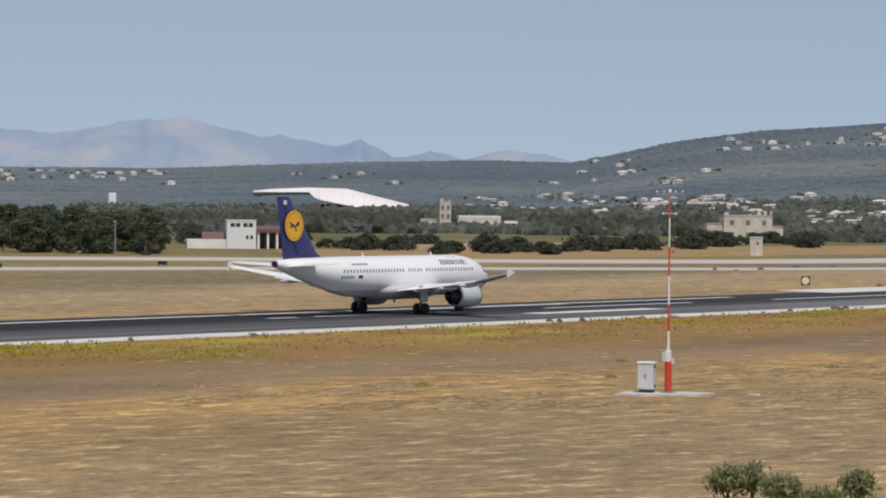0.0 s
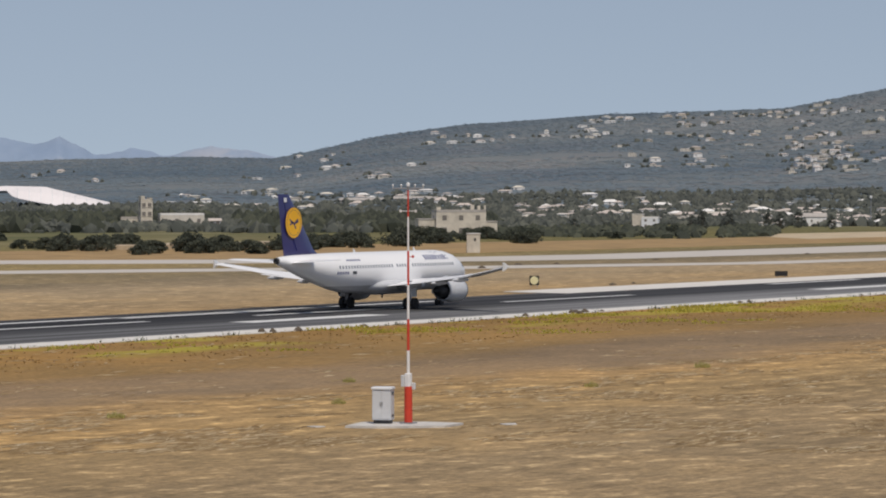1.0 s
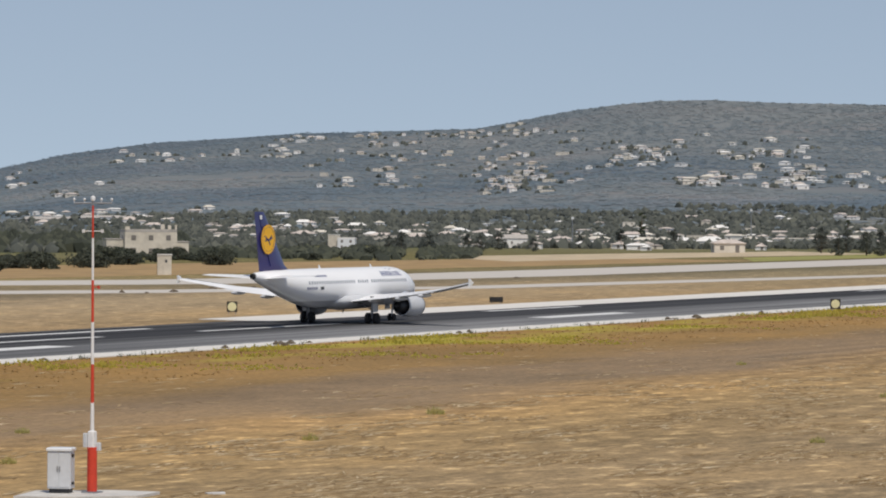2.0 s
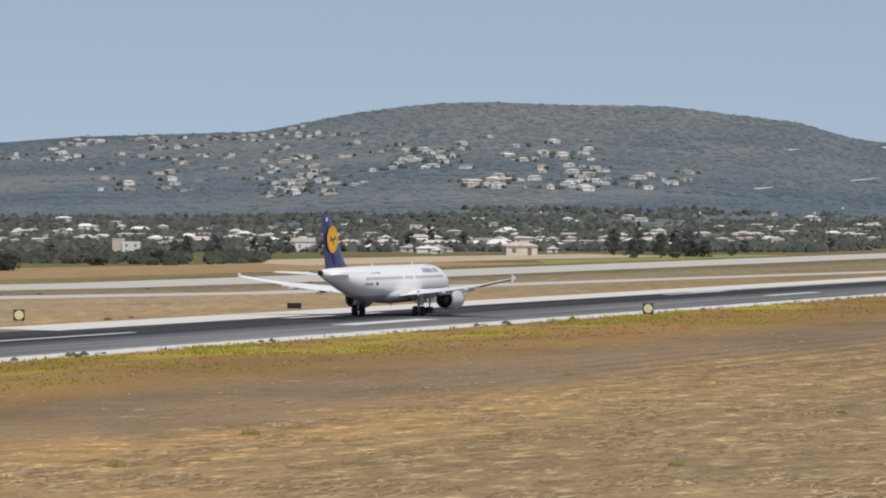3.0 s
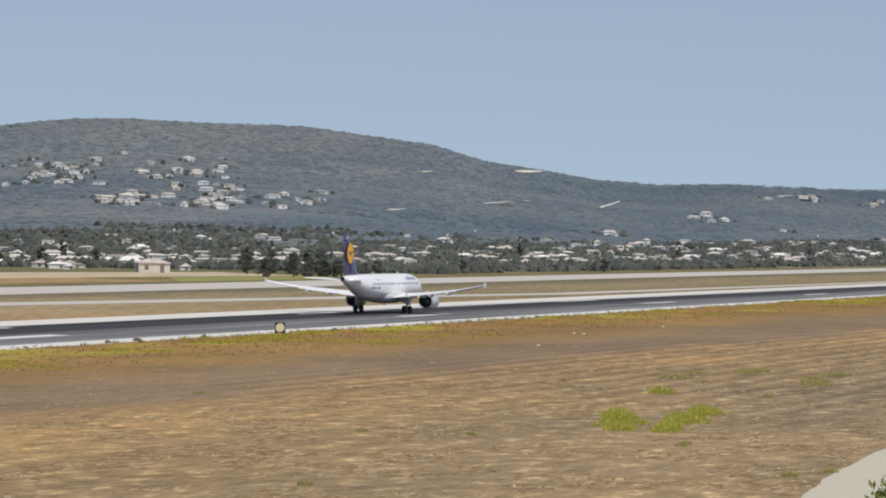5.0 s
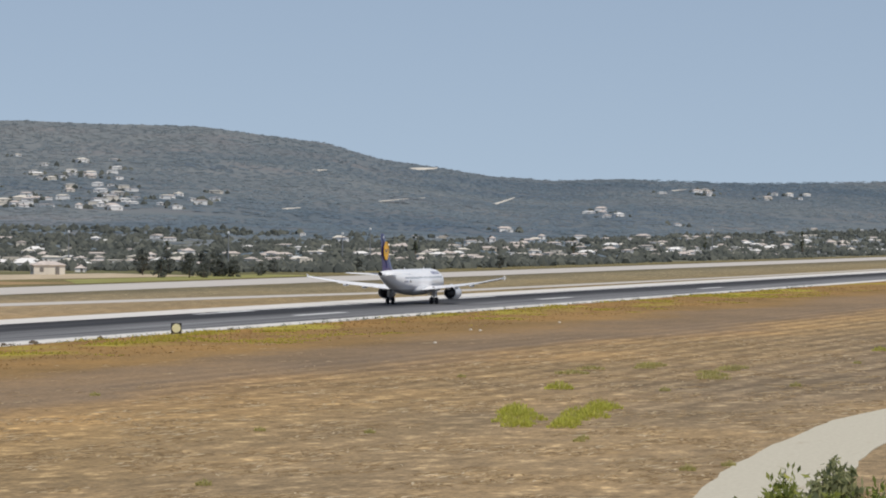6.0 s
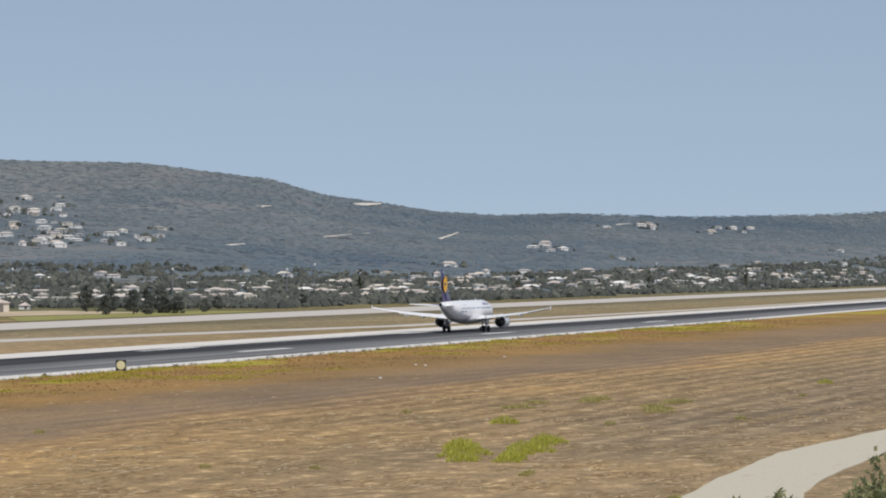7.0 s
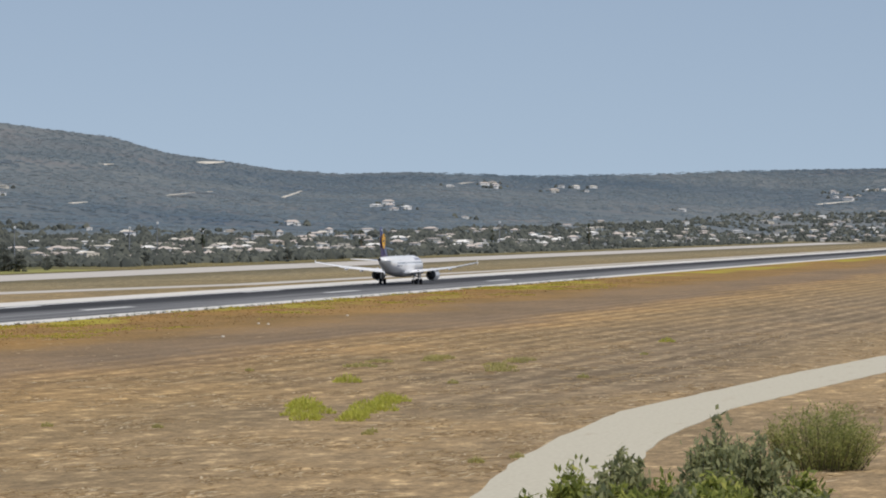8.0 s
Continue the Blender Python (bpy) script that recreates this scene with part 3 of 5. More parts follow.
def plates(spans, side, lift=0.012):
    g = Geo()
    for x0, x1, z0, z1 in spans:
        a = side_panel(x0, x1, z0, z1, side, lift)
        b = [[(x, y - side * 0.02, z) for x, y, z in row] for row in a]
        g.loft([a[0] + b[0][::-1], a[1] + b[1][::-1]])
    return g


def make_wheel(parent, name, r, width, at):
    w = part(name, Geo().turned([(-width / 2, r * .62), (-width / 2, r * .9), (-width * .36, r), (width * .36, r), (width / 2, r * .9), (width / 2, r * .62)], axis="y", n=22), M_BLACK, parent, "black tyre", True, at)
    part("rim", Geo().turned([(-width * .46, r * .6), (-width * .3, r * .28), (width * .3, r * .28), (width * .46, r * .6)], axis="y", n=14), M_METAL, w, "grey metal rim", True)
    return w


plane_wheels = []


def make_airliner():
    ap = thing("airliner", (0, 0, 0), "white twin-engine jet airliner with dark blue tail on the runway", "airplane")
    body = part("fuselage", Geo().loft([ring(*h) for h in HULL]), M_HULL, ap, "white fuselage with light grey belly", True)
    part("tail_cone", Geo().turned([(0, .33), (-.25, .30), (-.3, .22), (-.12, .12)], (-19.68, 0, 5.22), n=16), M_SOOT, body, "dark exhaust outlet", True)
    part("wing_fairing", Geo().loft([ring(x, w, h, 2.42, 20) for x, w, h in ((8.2, .3, .25), (7, 1.5, .7), (5, 2.25, .95), (0, 2.3, 1.0), (-2.5, 2.1, .9), (-4.6, 1.2, .5), (-5.8, .3, .2))]), M_NACELLE, body, "pale grey belly fairing", True)
    for side in (1, -1):
        wins = [(x, x + .22, 4.28, 4.6) for x in np.arange(-10.6, 12.4, .53) if not (-.2 < x < .2 or 3.1 < x < 3.5)]
        for w_ in wins:
            part("cabin_window", plates([w_], side), M_PANE, body)
        for x0, x1, z0 in ((12.9, 13.8, 3.4), (-12.9, -12.1, 3.75)):
            part("door", plates([(x0, x1, z0, z0 + 1.85)], side, 0.008), M_HULL, body, "white cabin door")
        for x0 in (2.4, 1.2):
            part("door", plates([(x0, x0 + .55, 3.75, 4.75)], side, 0.008), M_HULL, body, "small overwing exit")
        ws = [(15.1, 15.6, 4.05, 4.5), (15.65, 16.05, 4.0, 4.35), (16.1, 16.45, 3.95, 4.2)]
        part("cockpit_window", plates(ws, side, 0.015), M_DARK, body, "dark cockpit windows")
        # the airline's name, as bars
        bars, x = [], 11.7
        for k, (w, h) in enumerate(((.45, .78), (.42, .5), (.36, .78), (.34, .7), (.45, .78), (.42, .5), (.42, .5), (.40, .5), (.42, .5))):
            bars.append((x - k * .56 - w, x - k * .56, 4.92, 4.92 + h))
        part("lettering", plates(bars, side), M_GREYTEXT, body, "blue grey bars of lettering")
        part("registration_bars", plates([(-9.3 - .42 * k, -9.0 - .42 * k, 3.72, 4.0) for k in range(5)], side), M_GREYTEXT, body, "small dark registration bars")
        part("flag_panel", plates([(-8.3, -7.6, 3.7, 4.02)], side), M_DARK, body, "small dark flag panel")
        part("title_bars", plates([(-6.5 - .3 * k, -6.28 - .3 * k, 5.02, 5.2) for k in range(9)], side), M_GREYTEXT, body, "fine grey bars of small print")
    part("antenna", Geo().loft([[(7.6, .03, 5.84), (7.2, .03, 5.84), (7.2, -.03, 5.84), (7.6, -.03, 5.84)], [(7.3, .01, 6.2), (7.1, .01, 6.2), (7.1, -.01, 6.2), (7.3, -.01, 6.2)]]), M_WHITE, body, "white blade antenna")
    part("antenna", Geo().loft([[(-4.6, .03, 5.84), (-5.0, .03, 5.84), (-5.0, -.03, 5.84), (-4.6, -.03, 5.84)], [(-4.9, .01, 6.2), (-5.1, .01, 6.2), (-5.1, -.01, 6.2), (-4.9, -.01, 6.2)]]), M_WHITE, body, "white blade antenna")
    part("antenna", Geo().loft([[(1, .03, 1.5), (.6, .03, 1.5), (.6, -.03, 1.5), (1, -.03, 1.5)], [(.8, .01, 1.1), (.6, .01, 1.1), (.6, -.01, 1.1), (.8, -.01, 1.1)]]), M_DARK, body, "dark belly antenna")

    fin = part("tail_fin", fin_geo([(5.3, -11.2, -18.5, .2), (5.75, -11.9, -18.45, .52), (6.3, -12.9, -18.55, .5), (8.5, -14.75, -18.95, .38), (11.5, -17.25, -19.5, .22), (11.76, -17.6, -19.5, .12)]), M_NAVY, ap, "dark blue tail fin", True)
    for side in (1, -1):
        off = .235 * side
        disc = Geo().turned([(0, 1.5), (side * .03, 1.5)], (-16.95, off, 8.95), "y", 40)
        d = part("emblem_disc", disc, M_YELLOW, fin, "golden yellow disc")
        ringg = Geo()
        for j in range(40):
            a0, a1 = 2 * math.pi * j / 40, 2 * math.pi * (j + 1) / 40
            ringg.loft([[(-16.95 + r * math.cos(a), off + side * h, 8.95 + r * math.sin(a)) for r, h in ((1.24, .03), (1.24, .037), (1.28, .037), (1.28, .03))] for a in (a0, a1)])
        part("emblem_ring", ringg, M_NAVY, d, "thin dark blue ring")
        shape = Geo()
        for (xa, za), (xb, zb), w in (((-.85, .35), (.05, -.12), .13), ((.05, -.12), (.8, .25), .2), ((.05, -.12), (.35, -.55), .12), ((-.1, .0), (-.75, -.2), .09), ((-.15, .05), (-.6, .05), .09)):
            dx, dz = xb - xa, zb - za
            ln = math.hypot(dx, dz)
            px, pz = -dz / ln * w, dx / ln * w
            q = [(xa + px * .4, za + pz * .4), (xb + px, zb + pz), (xb - px, zb - pz), (xa - px * .4, za - pz * .4)]
            shape.loft([[(-16.95 + x, off + side * h, 8.95 + z) for x, z in q] for h in (.03, .042)])
        part("emblem_shape", shape, M_NAVY, d, "dark blue angular winged shape")
        part("fin_patch", Geo().box((-18.35, .14 * side, 11.2), (.5, .03, .42)), M_WHITE, fin, "small white patch")
    part("rudder_joint", Geo().loft([[(-16.3, .28, 6.2), (-16.36, .28, 6.2), (-16.36, -.28, 6.2), (-16.3, -.28, 6.2)], [(-18.7, .1, 11.4), (-18.74, .1, 11.4), (-18.74, -.1, 11.4), (-18.7, -.1, 11.4)]]), M_NAVY, fin, "thin rudder joint")

    for side in (1, -1):
        part("tailplane", surface([(-14.5, -18.55, .7, 5.1, .38), (-16.0, -18.75, 3.5, 5.2, .26), (-17.5, -19.0, 6.1, 5.32, .13), (-17.8, -19.0, 6.23, 5.33, .05)], side), M_WING, ap, "white tailplane", True)
        wing = part("wing", surface([(6.4, -1.3, 1.2, 2.45, .95), (5.4, -1.25, 2.4, 2.62, .9), (3.3, -1.15, 6.4, 2.98, .6), (-.2, -2.9, 12.0, 3.62, .34), (-3.1, -4.55, 16.9, 4.5, .2)], side), M_WING, ap, "pale grey swept wing", True)
        part("flap", surface([(-.9, -2.3, 2.3, 2.42, .22), (-.85, -2.2, 6.3, 2.80, .2)], side), M_WING, wing, "lowered inner flap", True)
        part("flap", surface([(-.95, -2.1, 6.6, 2.84, .18), (-2.3, -3.25, 12.2, 3.48, .13)], side), M_WING, wing, "lowered outer flap", True)
        for y, x, z in ((4.6, -1.0, 2.45), (7.9, -1.6, 2.75), (10.9, -2.5, 3.12)):
            part("flap_fairing", Geo().turned([(2.0, .03), (1.5, .17), (.3, .24), (-.9, .17), (-1.5, .03)], (x, y * side, z), n=12), M_NACELLE, wing, "grey flap track fairing", True)
        part("wingtip_fence", Geo().loft([[(x, side * (17.0 + t), z) for x, z in ((-3.3, 4.53), (-4.3, 4.95), (-4.7, 4.95), (-4.6, 4.53), (-4.7, 4.1), (-4.4, 4.1))] for t in (0, .05)]), M_WHITE, wing, "small white wingtip fence")
        part("slat_edge", Geo().loft([[(a + .06, y * side, z + h) for h in (-.14, .06)] + [(a - .3, y * side, z + .17), (a - .3, y * side, z - .16)] for a, y, z in ((5.0, 3.2, 2.70), (3.25, 6.4, 2.96), (-.2, 12, 3.61), (-3.0, 16.6, 4.45))]), M_METAL, wing, "bare metal leading edge")
        ey = 5.75 * side
        eng = part("engine", Geo().turned([(6.35, .92), (6.62, 1.0), (6.66, 1.06), (6.5, 1.14), (5.7, 1.21), (4.6, 1.2), (3.4, 1.08), (3.0, 1.02), (3.0, .95), (3.6, .95), (6.0, .9)], (0, ey, 1.86), n=30, caps=False), M_NACELLE, ap, "light grey engine nacelle", True)
        part("intake_lip", Geo().turned([(6.4, .93), (6.6, .985), (6.68, 1.05), (6.58, 1.13), (6.35, 1.165)], (0, ey, 1.86), n=30, caps=False), M_METAL, eng, "bare metal intake lip", True)
        part("fan", Geo().turned([(5.7, .9), (5.75, .3), (6.15, .05)], (0, ey, 1.86), n=24), M_SOOT, eng, "dark fan with spinner", True)
        part("exhaust_core", Geo().turned([(3.9, .93), (3.6, .8), (2.6, .62), (2.0, .46), (1.95, .42), (2.2, .38)], (0, ey, 1.84), n=24), M_SOOT, eng, "sooty core nozzle", True)
        part("exhaust_plug", Geo().turned([(2.3, .32), (1.7, .2), (1.3, .03)], (0, ey, 1.84), n=16), M_SOOT, eng, "dark exhaust plug", True)
        part("pylon", Geo().loft([[(x, ey + w, z) for w, z in ((-.16, b), (.16, b), (.16, t), (-.16, t))] for x, b, t in ((5.6, 2.9, 3.06), (4.2, 2.6, 3.35), (2.6, 2.3, 3.1), (.6, 2.5, 2.9))]), M_NACELLE, eng, "pale grey pylon")
        gear = part("main_gear", Geo().tube((.0, 3.8 * side, .6), (.1, 3.7 * side, 2.9), .14, .2), M_METAL, ap, "metal main gear leg", True)
        part("axle", Geo().tube((0, 3.8 * side - .62, .585), (0, 3.8 * side + .62, .585), .1), M_METAL, gear, "metal axle")
        part("side_stay", Geo().tube((0, 3.75 * side, 1.5), (.1, 2.0 * side, 2.3), .08), M_METAL, gear, "slanting side stay")
        part("torque_link", Geo().tube((-.22, 3.8 * side, .65), (-.34, 3.78 * side, 1.05), .05).tube((-.34, 3.78 * side, 1.05), (-.1, 3.75 * side, 1.5), .05), M_METAL, gear, "small torque link")
        part("gear_door", Geo().loft([[(x, side * 4.12, z) for x, z in ((-.55, 1.25), (.6, 1.25), (.75, 2.7), (-.6, 2.7))], [(x, side * 4.17, z) for x, z in ((-.55, 1.25), (.6, 1.25), (.75, 2.7), (-.6, 2.7))]]), M_WHITE, gear, "white gear door")
        for dy in (-.46, .46):
            plane_wheels.append((make_wheel(ap, "main_wheel", .585, .42, (0, 3.8 * side + dy, .585)), (0, 3.8 * side + dy, .585)))
    nose = part("nose_gear", Geo().tube((12.64, 0, .4), (12.9, 0, 2.2), .09, .13), M_METAL, ap, "metal nose gear leg", True)
    part("drag_stay", Geo().tube((12.7, 0, 1.0), (14.1, 0, 1.9), .06), M_METAL, nose, "slanting drag stay")
    for side in (1, -1):
        part("gear_door", Geo().loft([[(x, side * .45, z) for x, z in ((11.9, 1.25), (13.2, 1.25), (13.2, 2.0), (11.9, 2.0))], [(x, side * .49, z) for x, z in ((11.9, 1.25), (13.2, 1.25), (13.2, 2.0), (11.9, 2.0))]]), M_WHITE, nose, "white nose gear door")
        plane_wheels.append((make_wheel(ap, "nose_wheel", .385, .24, (12.64, .26 * side, .385)), (12.64, .26 * side, .385)))
    return ap


airliner = make_airliner()


# ---- wind mast, cabinet and slab ----
def make_mast(x, y):
    ma = thing("wind_mast", (x, y, 0.12), "tall thin red and white banded wind mast on concrete", "mast")
    part("base_tube", Geo().tube((0, 0, 0), (0, 0, 1.95), .22, .21, 16), M_RED, ma, "thick red base tube", True)
    part("base_plate", Geo().soft_box((0, 0, 0), (.7, .7, .06), .02), M_METAL, ma, "steel base plate")
    clamp = part("clamp", Geo().soft_box((0, 0, 1.9), (.34, .3, .75), .04), M_MASTWHITE, ma, "white hinge clamp")
    part("winch_box", Geo().soft_box((-.1, .26, 1.95), (.18, .2, .6), .03), M_BOX, clamp, "pale grey winch box")
    part("winch_box", Geo().soft_box((.1, -.27, 1.8), (.16, .18, .35), .03), M_BOX, clamp, "pale grey winch box")
    z = 2.6
    for k, top in enumerate((3.85, 5.5, 7.3, 9.1, 10.9, 12.35)):
        red = k % 2
        part("pole_section", Geo().tube((0, 0, z), (0, 0, top), .085 - .008 * k, .08 - .008 * k, 12), M_RED if red else M_MASTWHITE, ma, "red pole section" if red else "white pole section", True)
        z = top
    lx, ly = -.5, .87
    head = part("sensor_arm", Geo().tube((lx * .8, ly * .8, 12.4), (-lx * .8, -ly * .8, 12.4), .03).tube((0, 0, 12.3), (0, 0, 12.65), .05), M_METAL, ma, "thin cross arm")
    for s in (-1, -.45, .45, 1):
        part("wind_cup", Geo().turned([(0, .015), (.1, .015), (.12, .05), (.17, .06), (.22, .015)], (lx * .8 * s, ly * .8 * s, 12.4), "z", 10), M_WHITE, head, "white wind sensor", True)
    part("beacon", Geo().turned([(0, .09), (.1, .11), (.18, .09), (.22, .03)], (0, 0, 12.5), "z", 14), M_WHITE, head, "white sensor dome", True)
    for z, s in ((11.2, .4), (11.2, -.4), (8.8, -.25)):
        part("bracket", Geo().tube((0, 0, z), (lx * s, ly * s, z), .02).box((lx * s, ly * s, z), (.09, .09, .14)), M_MASTWHITE if z > 10 else M_RED, ma, "small side bracket")


def make_cabinet(x, y, turn):
    ca = thing("equipment_cabinet", (x, y, 0.12), "light grey metal equipment cabinet standing on a concrete slab", "cabinet", turn=turn)
    part("plinth", Geo().box((0, 0, .1), (.88, .62, .2)), M_SOOT, ca, "dark plinth")
    bodyp = part("body", Geo().soft_box((0, 0, .2), (1.02, .76, 1.62), .03), M_BOX, ca)
    part("roof", Geo().soft_box((0, 0, 1.82), (1.12, .9, .12), .04), M_WHITE, ca, "white overhanging roof")
    for sx in (-.25, .25):
        d = part("door", Geo().box((sx, -.392, 1.0), (.46, .025, 1.45)), M_BOX, bodyp)
        part("handle", Geo().box((sx * .2, -.42, 1.05), (.04, .05, .22)), M_METAL, d, "metal door handle")
    for z in (.42, 1.6):
        part("vent", Geo().box((0.52, 0, z), (.02, .4, .12)), M_SOOT, bodyp, "dark vent slot")


MX, MY = 130.0, 74.75
view_turn = 30.0 - 90.0
slab = Geo().loft([[(a * .5 + b * .87, -a * .87 + b * .5, z) for a, b in ((-3.3, -1.9), (-1.6, -2.5), (1.9, -1.9), (2.9, .5), (1.0, 1.6), (-2.4, 1.5))] for z in (0, .12)])
solid("concrete_slab", slab, M_CONCRETE, "cracked pale concrete slab under the wind mast", "slab", "structure", at=(MX, MY, 0))
make_mast(MX, MY)
make_cabinet(MX - .68, MY + 1.14, view_turn - 14)
for dx, dy, r in ((3.4, -4.2, .55), (-3.4, 3.6, .5)):
    pts = [(r * random.uniform(.6, 1.4) * math.cos(k), r * .8 * random.uniform(.6, 1.4) * math.sin(k)) for k in np.arange(0, 6.2, .9)]
    solid("concrete_patch", Geo().loft([[(x, y, z) for x, y in pts] for z in (0, .05)]), M_CONCRETE, "broken piece of pale concrete in dry grass", "slab", at=(MX + dx, MY + dy, 0))


# ---- boards and boxes beside the runway ----
def make_disc_board(x, y, turn, size=1.2):
    sb = thing("marker_board", (x, y, 0), "black square runway board with pale yellow disc", "sign", "marker boards", turn)
    b = part("board", Geo().soft_box((0, 0, .28), (size, .16, size), .03), M_SIGNBLACK, sb)
    part("disc", Geo().turned([(-.1, size * .40), (-.085, size * .42), (0, size * .42)], (0, 0, .28 + size / 2), "y", 28), M_SIGNDISC, b, "pale yellow disc")
    for s in (-.4, .4):
        part("leg", Geo().tube((s, 0, -.02), (s, 0, .3), .04), M_METAL, sb, "short metal leg")


def make_box_sign(x, y, turn, w=1.75, h=.62):
    sb = thing("sign_box", (x, y, 0), "low dark taxiway sign box seen from behind", "sign", "sign boxes", turn)
    c = part("casing", Geo().soft_box((0, 0, .18), (w, .3, h), .04), M_SIGNBLACK, sb)
    for s in (-.55, 0, .55):
        part("panel", Geo().box((s * w / 1.75, -.16, .18 + h / 2), (.5 * w / 1.75, .03, h * .72)), M_BLACK, c, "dull dark panel")
    for s in (-.6, .6):
        part("leg", Geo().tube((s, 0, -.02), (s, 0, .2), .05), M_METAL, sb, "short metal leg")


make_disc_board(381.8, 201.6, -64)
make_disc_board(434.6, 147.5, -71, 1.22)
make_box_sign(445.2, 197.0, -66, 1.75, .7)
for bx, by, bw in ((378, 338.5, 1.6), (417, 337, 1.5), (408.7, 370, 1.5), (483, 392, 1.8)):
    make_box_sign(bx, by, -50, bw, .6)


# ---- houses ----
def make_house(name, w, d, h, roof, wall_m, roof_m, label, category="house", storeys=1, extra=None):
    ho = thing(name, (0, 0, 0), label, category)
    wl = part("wall", Geo().box((0, 0, h / 2 - 1.0), (w, d, h + 2.0)), wall_m, ho)
    o = .35
    if roof == "gable":
        g = Geo().loft([[(x, -d / 2 - o, h - .05), (x, -d / 2 - o, h + .12), (x, 0, h + d * .22 + .12), (x, d / 2 + o, h + .12), (x, d / 2 + o, h - .05)] for x in (-w / 2 - o, w / 2 + o)])
    elif roof == "hip":
        e = min(w, d) * .42
        g = Geo().loft([[(-w / 2 - o, -d / 2 - o, z), (w / 2 + o, -d / 2 - o, z), (w / 2 + o, d / 2 + o, z), (-w / 2 - o, d / 2 + o, z)] for z in (h, h + .15)] +
                       [[(-w / 2 + e, -.2, h + e * .5), (w / 2 - e, -.2, h + e * .5), (w / 2 - e, .2, h + e * .5), (-w / 2 + e, .2, h + e * .5)]])
    else:
        g = Geo().box((0, 0, h + .06), (w + .1, d + .1, .12))
        for cx, cy, sx, sy in ((0, -d / 2 + .12, w, .24), (0, d / 2 - .12, w, .24), (-w / 2 + .12, 0, .24, d), (w / 2 - .12, 0, .24, d)):
            g.box((cx, cy, h + .35), (sx, sy, .5))
    part("roof", g, roof_m, ho, "low tiled roof" if roof != "flat" else "flat roof with parapet")
    per = h / storeys
    for s in range(storeys):
        n = max(2, int(w / 3.2))
        for k in range(n):
            x = -w / 2 + w * (k + .5) / n
            z = per * s + per * .55
            if s == 0 and k == n // 2:
                part("door", Geo().box((x, -d / 2 - .02, 1.05), (1.1, .12, 2.1)), M_SHUTTER, ho, "grey doorway")
            else:
                wi = part("window", Geo().box((x, -d / 2 - .01, z), (1.1, .1, 1.2)), M_SHUTTER, ho, "grey shuttered window")
                if w > 14 or storeys == 3:
                    part("sill", Geo().box((x, -d / 2 - .1, z - .66), (1.3, .2, .1)), wall_m, wi)
        wi = part("window", Geo().box((-w / 2 - .01, 0, per * s + per * .55), (.1, 1.1, 1.2)), M_SHUTTER, ho, "grey shuttered window")
    for cx, cy, sx, sy, sh, mat in extra or ():
        part("annexe", Geo().box((cx, cy, sh / 2 - 1.0), (sx, sy, sh + 2.0)), mat, ho, "lower annexe")
        part("roof", Geo().box((cx, cy, sh + .1), (sx + .3, sy + .3, .2)), roof_m, ho, "flat annexe roof")
    return ho


def put(ob, x, y, turn, z=None):
    ob.matrix_basis = pose(x, y, ground_z(x, y) if z is None else z, 0, 0, turn)
    return ob


def facing(x, y, off=0.0):
    """The turn at which a front looks towards the terrace."""
    return math.degrees(math.atan2(y, x)) - 90 + off


rng = random.Random(5)

# old stone house with its small tower-like shed
stone = put(make_house("stone_house", 12.5, 9, 6.0, "flat", M_STONE, M_GREYROOF, "old two-storey limestone farmhouse among scrub", storeys=2,
                       extra=((-8.2, .5, 4.6, 7, 4.2, M_STONE), (7.6, .8, 3.6, 6, 3.6, M_STONE))), 811, 452, facing(811, 452, 8))
part("chimney", Geo().box((3.4, 0, 7.0), (.9, .9, 1.6)), M_STONE, stone)
part("chimney", Geo().box((5.2, 1, 6.9), (.7, .7, 1.4)), M_STONE, stone)
for bx, bw, bh in ((-5.6, 1.1, .9), (-2.9, 2.2, .25), (.6, .7, .5), (6.0, .5, 1.3)):
    part("parapet_stub", Geo().loft([[(bx - bw / 2, -4.2, z), (bx + bw / 2, -4.2, z), (bx + bw / 2 * k, -3.4, z), (bx - bw / 2 * k, -3.4, z)] for z, k in ((6.3, 1.0), (6.4 + bh, .8))]), M_STONE, stone, "broken parapet stub")
hut = put(thing("stone_hut", (0, 0, 0), "small square limestone hut at the field's edge", "hut"), 600, 331, facing(600, 331))
part("wall", Geo().loft([[(-1.25, -1.2, z), (1.25, -1.2, z), (1.25, 1.2, z), (-1.25, 1.2, z)] for z in (-.3, 3.5)]), M_STONE, hut)
part("roof", Geo().soft_box((0, 0, 3.5), (2.7, 2.6, .22), .06), M_CONCRETE, hut, "flat stone roof")
part("slot_window", Geo().box((.3, -1.21, 2.5), (.35, .1, .5)), M_DARK, hut, "narrow dark slot window")
part("door", Geo().box((-1.27, .2, .95), (.1, .8, 1.9)), M_DARK, hut, "dark doorway")


def put_seen(ob, az, el, off=0.0):
    x, y, z = slope_point(az, el)
    return put(ob, x, y, facing(x, y, off), z)


def put_far(ob, az, r, off=0.0):
    x, y = r * math.cos(radians(az)), r * math.sin(radians(az))
    return put(ob, x, y, facing(x, y, off), 0.0)


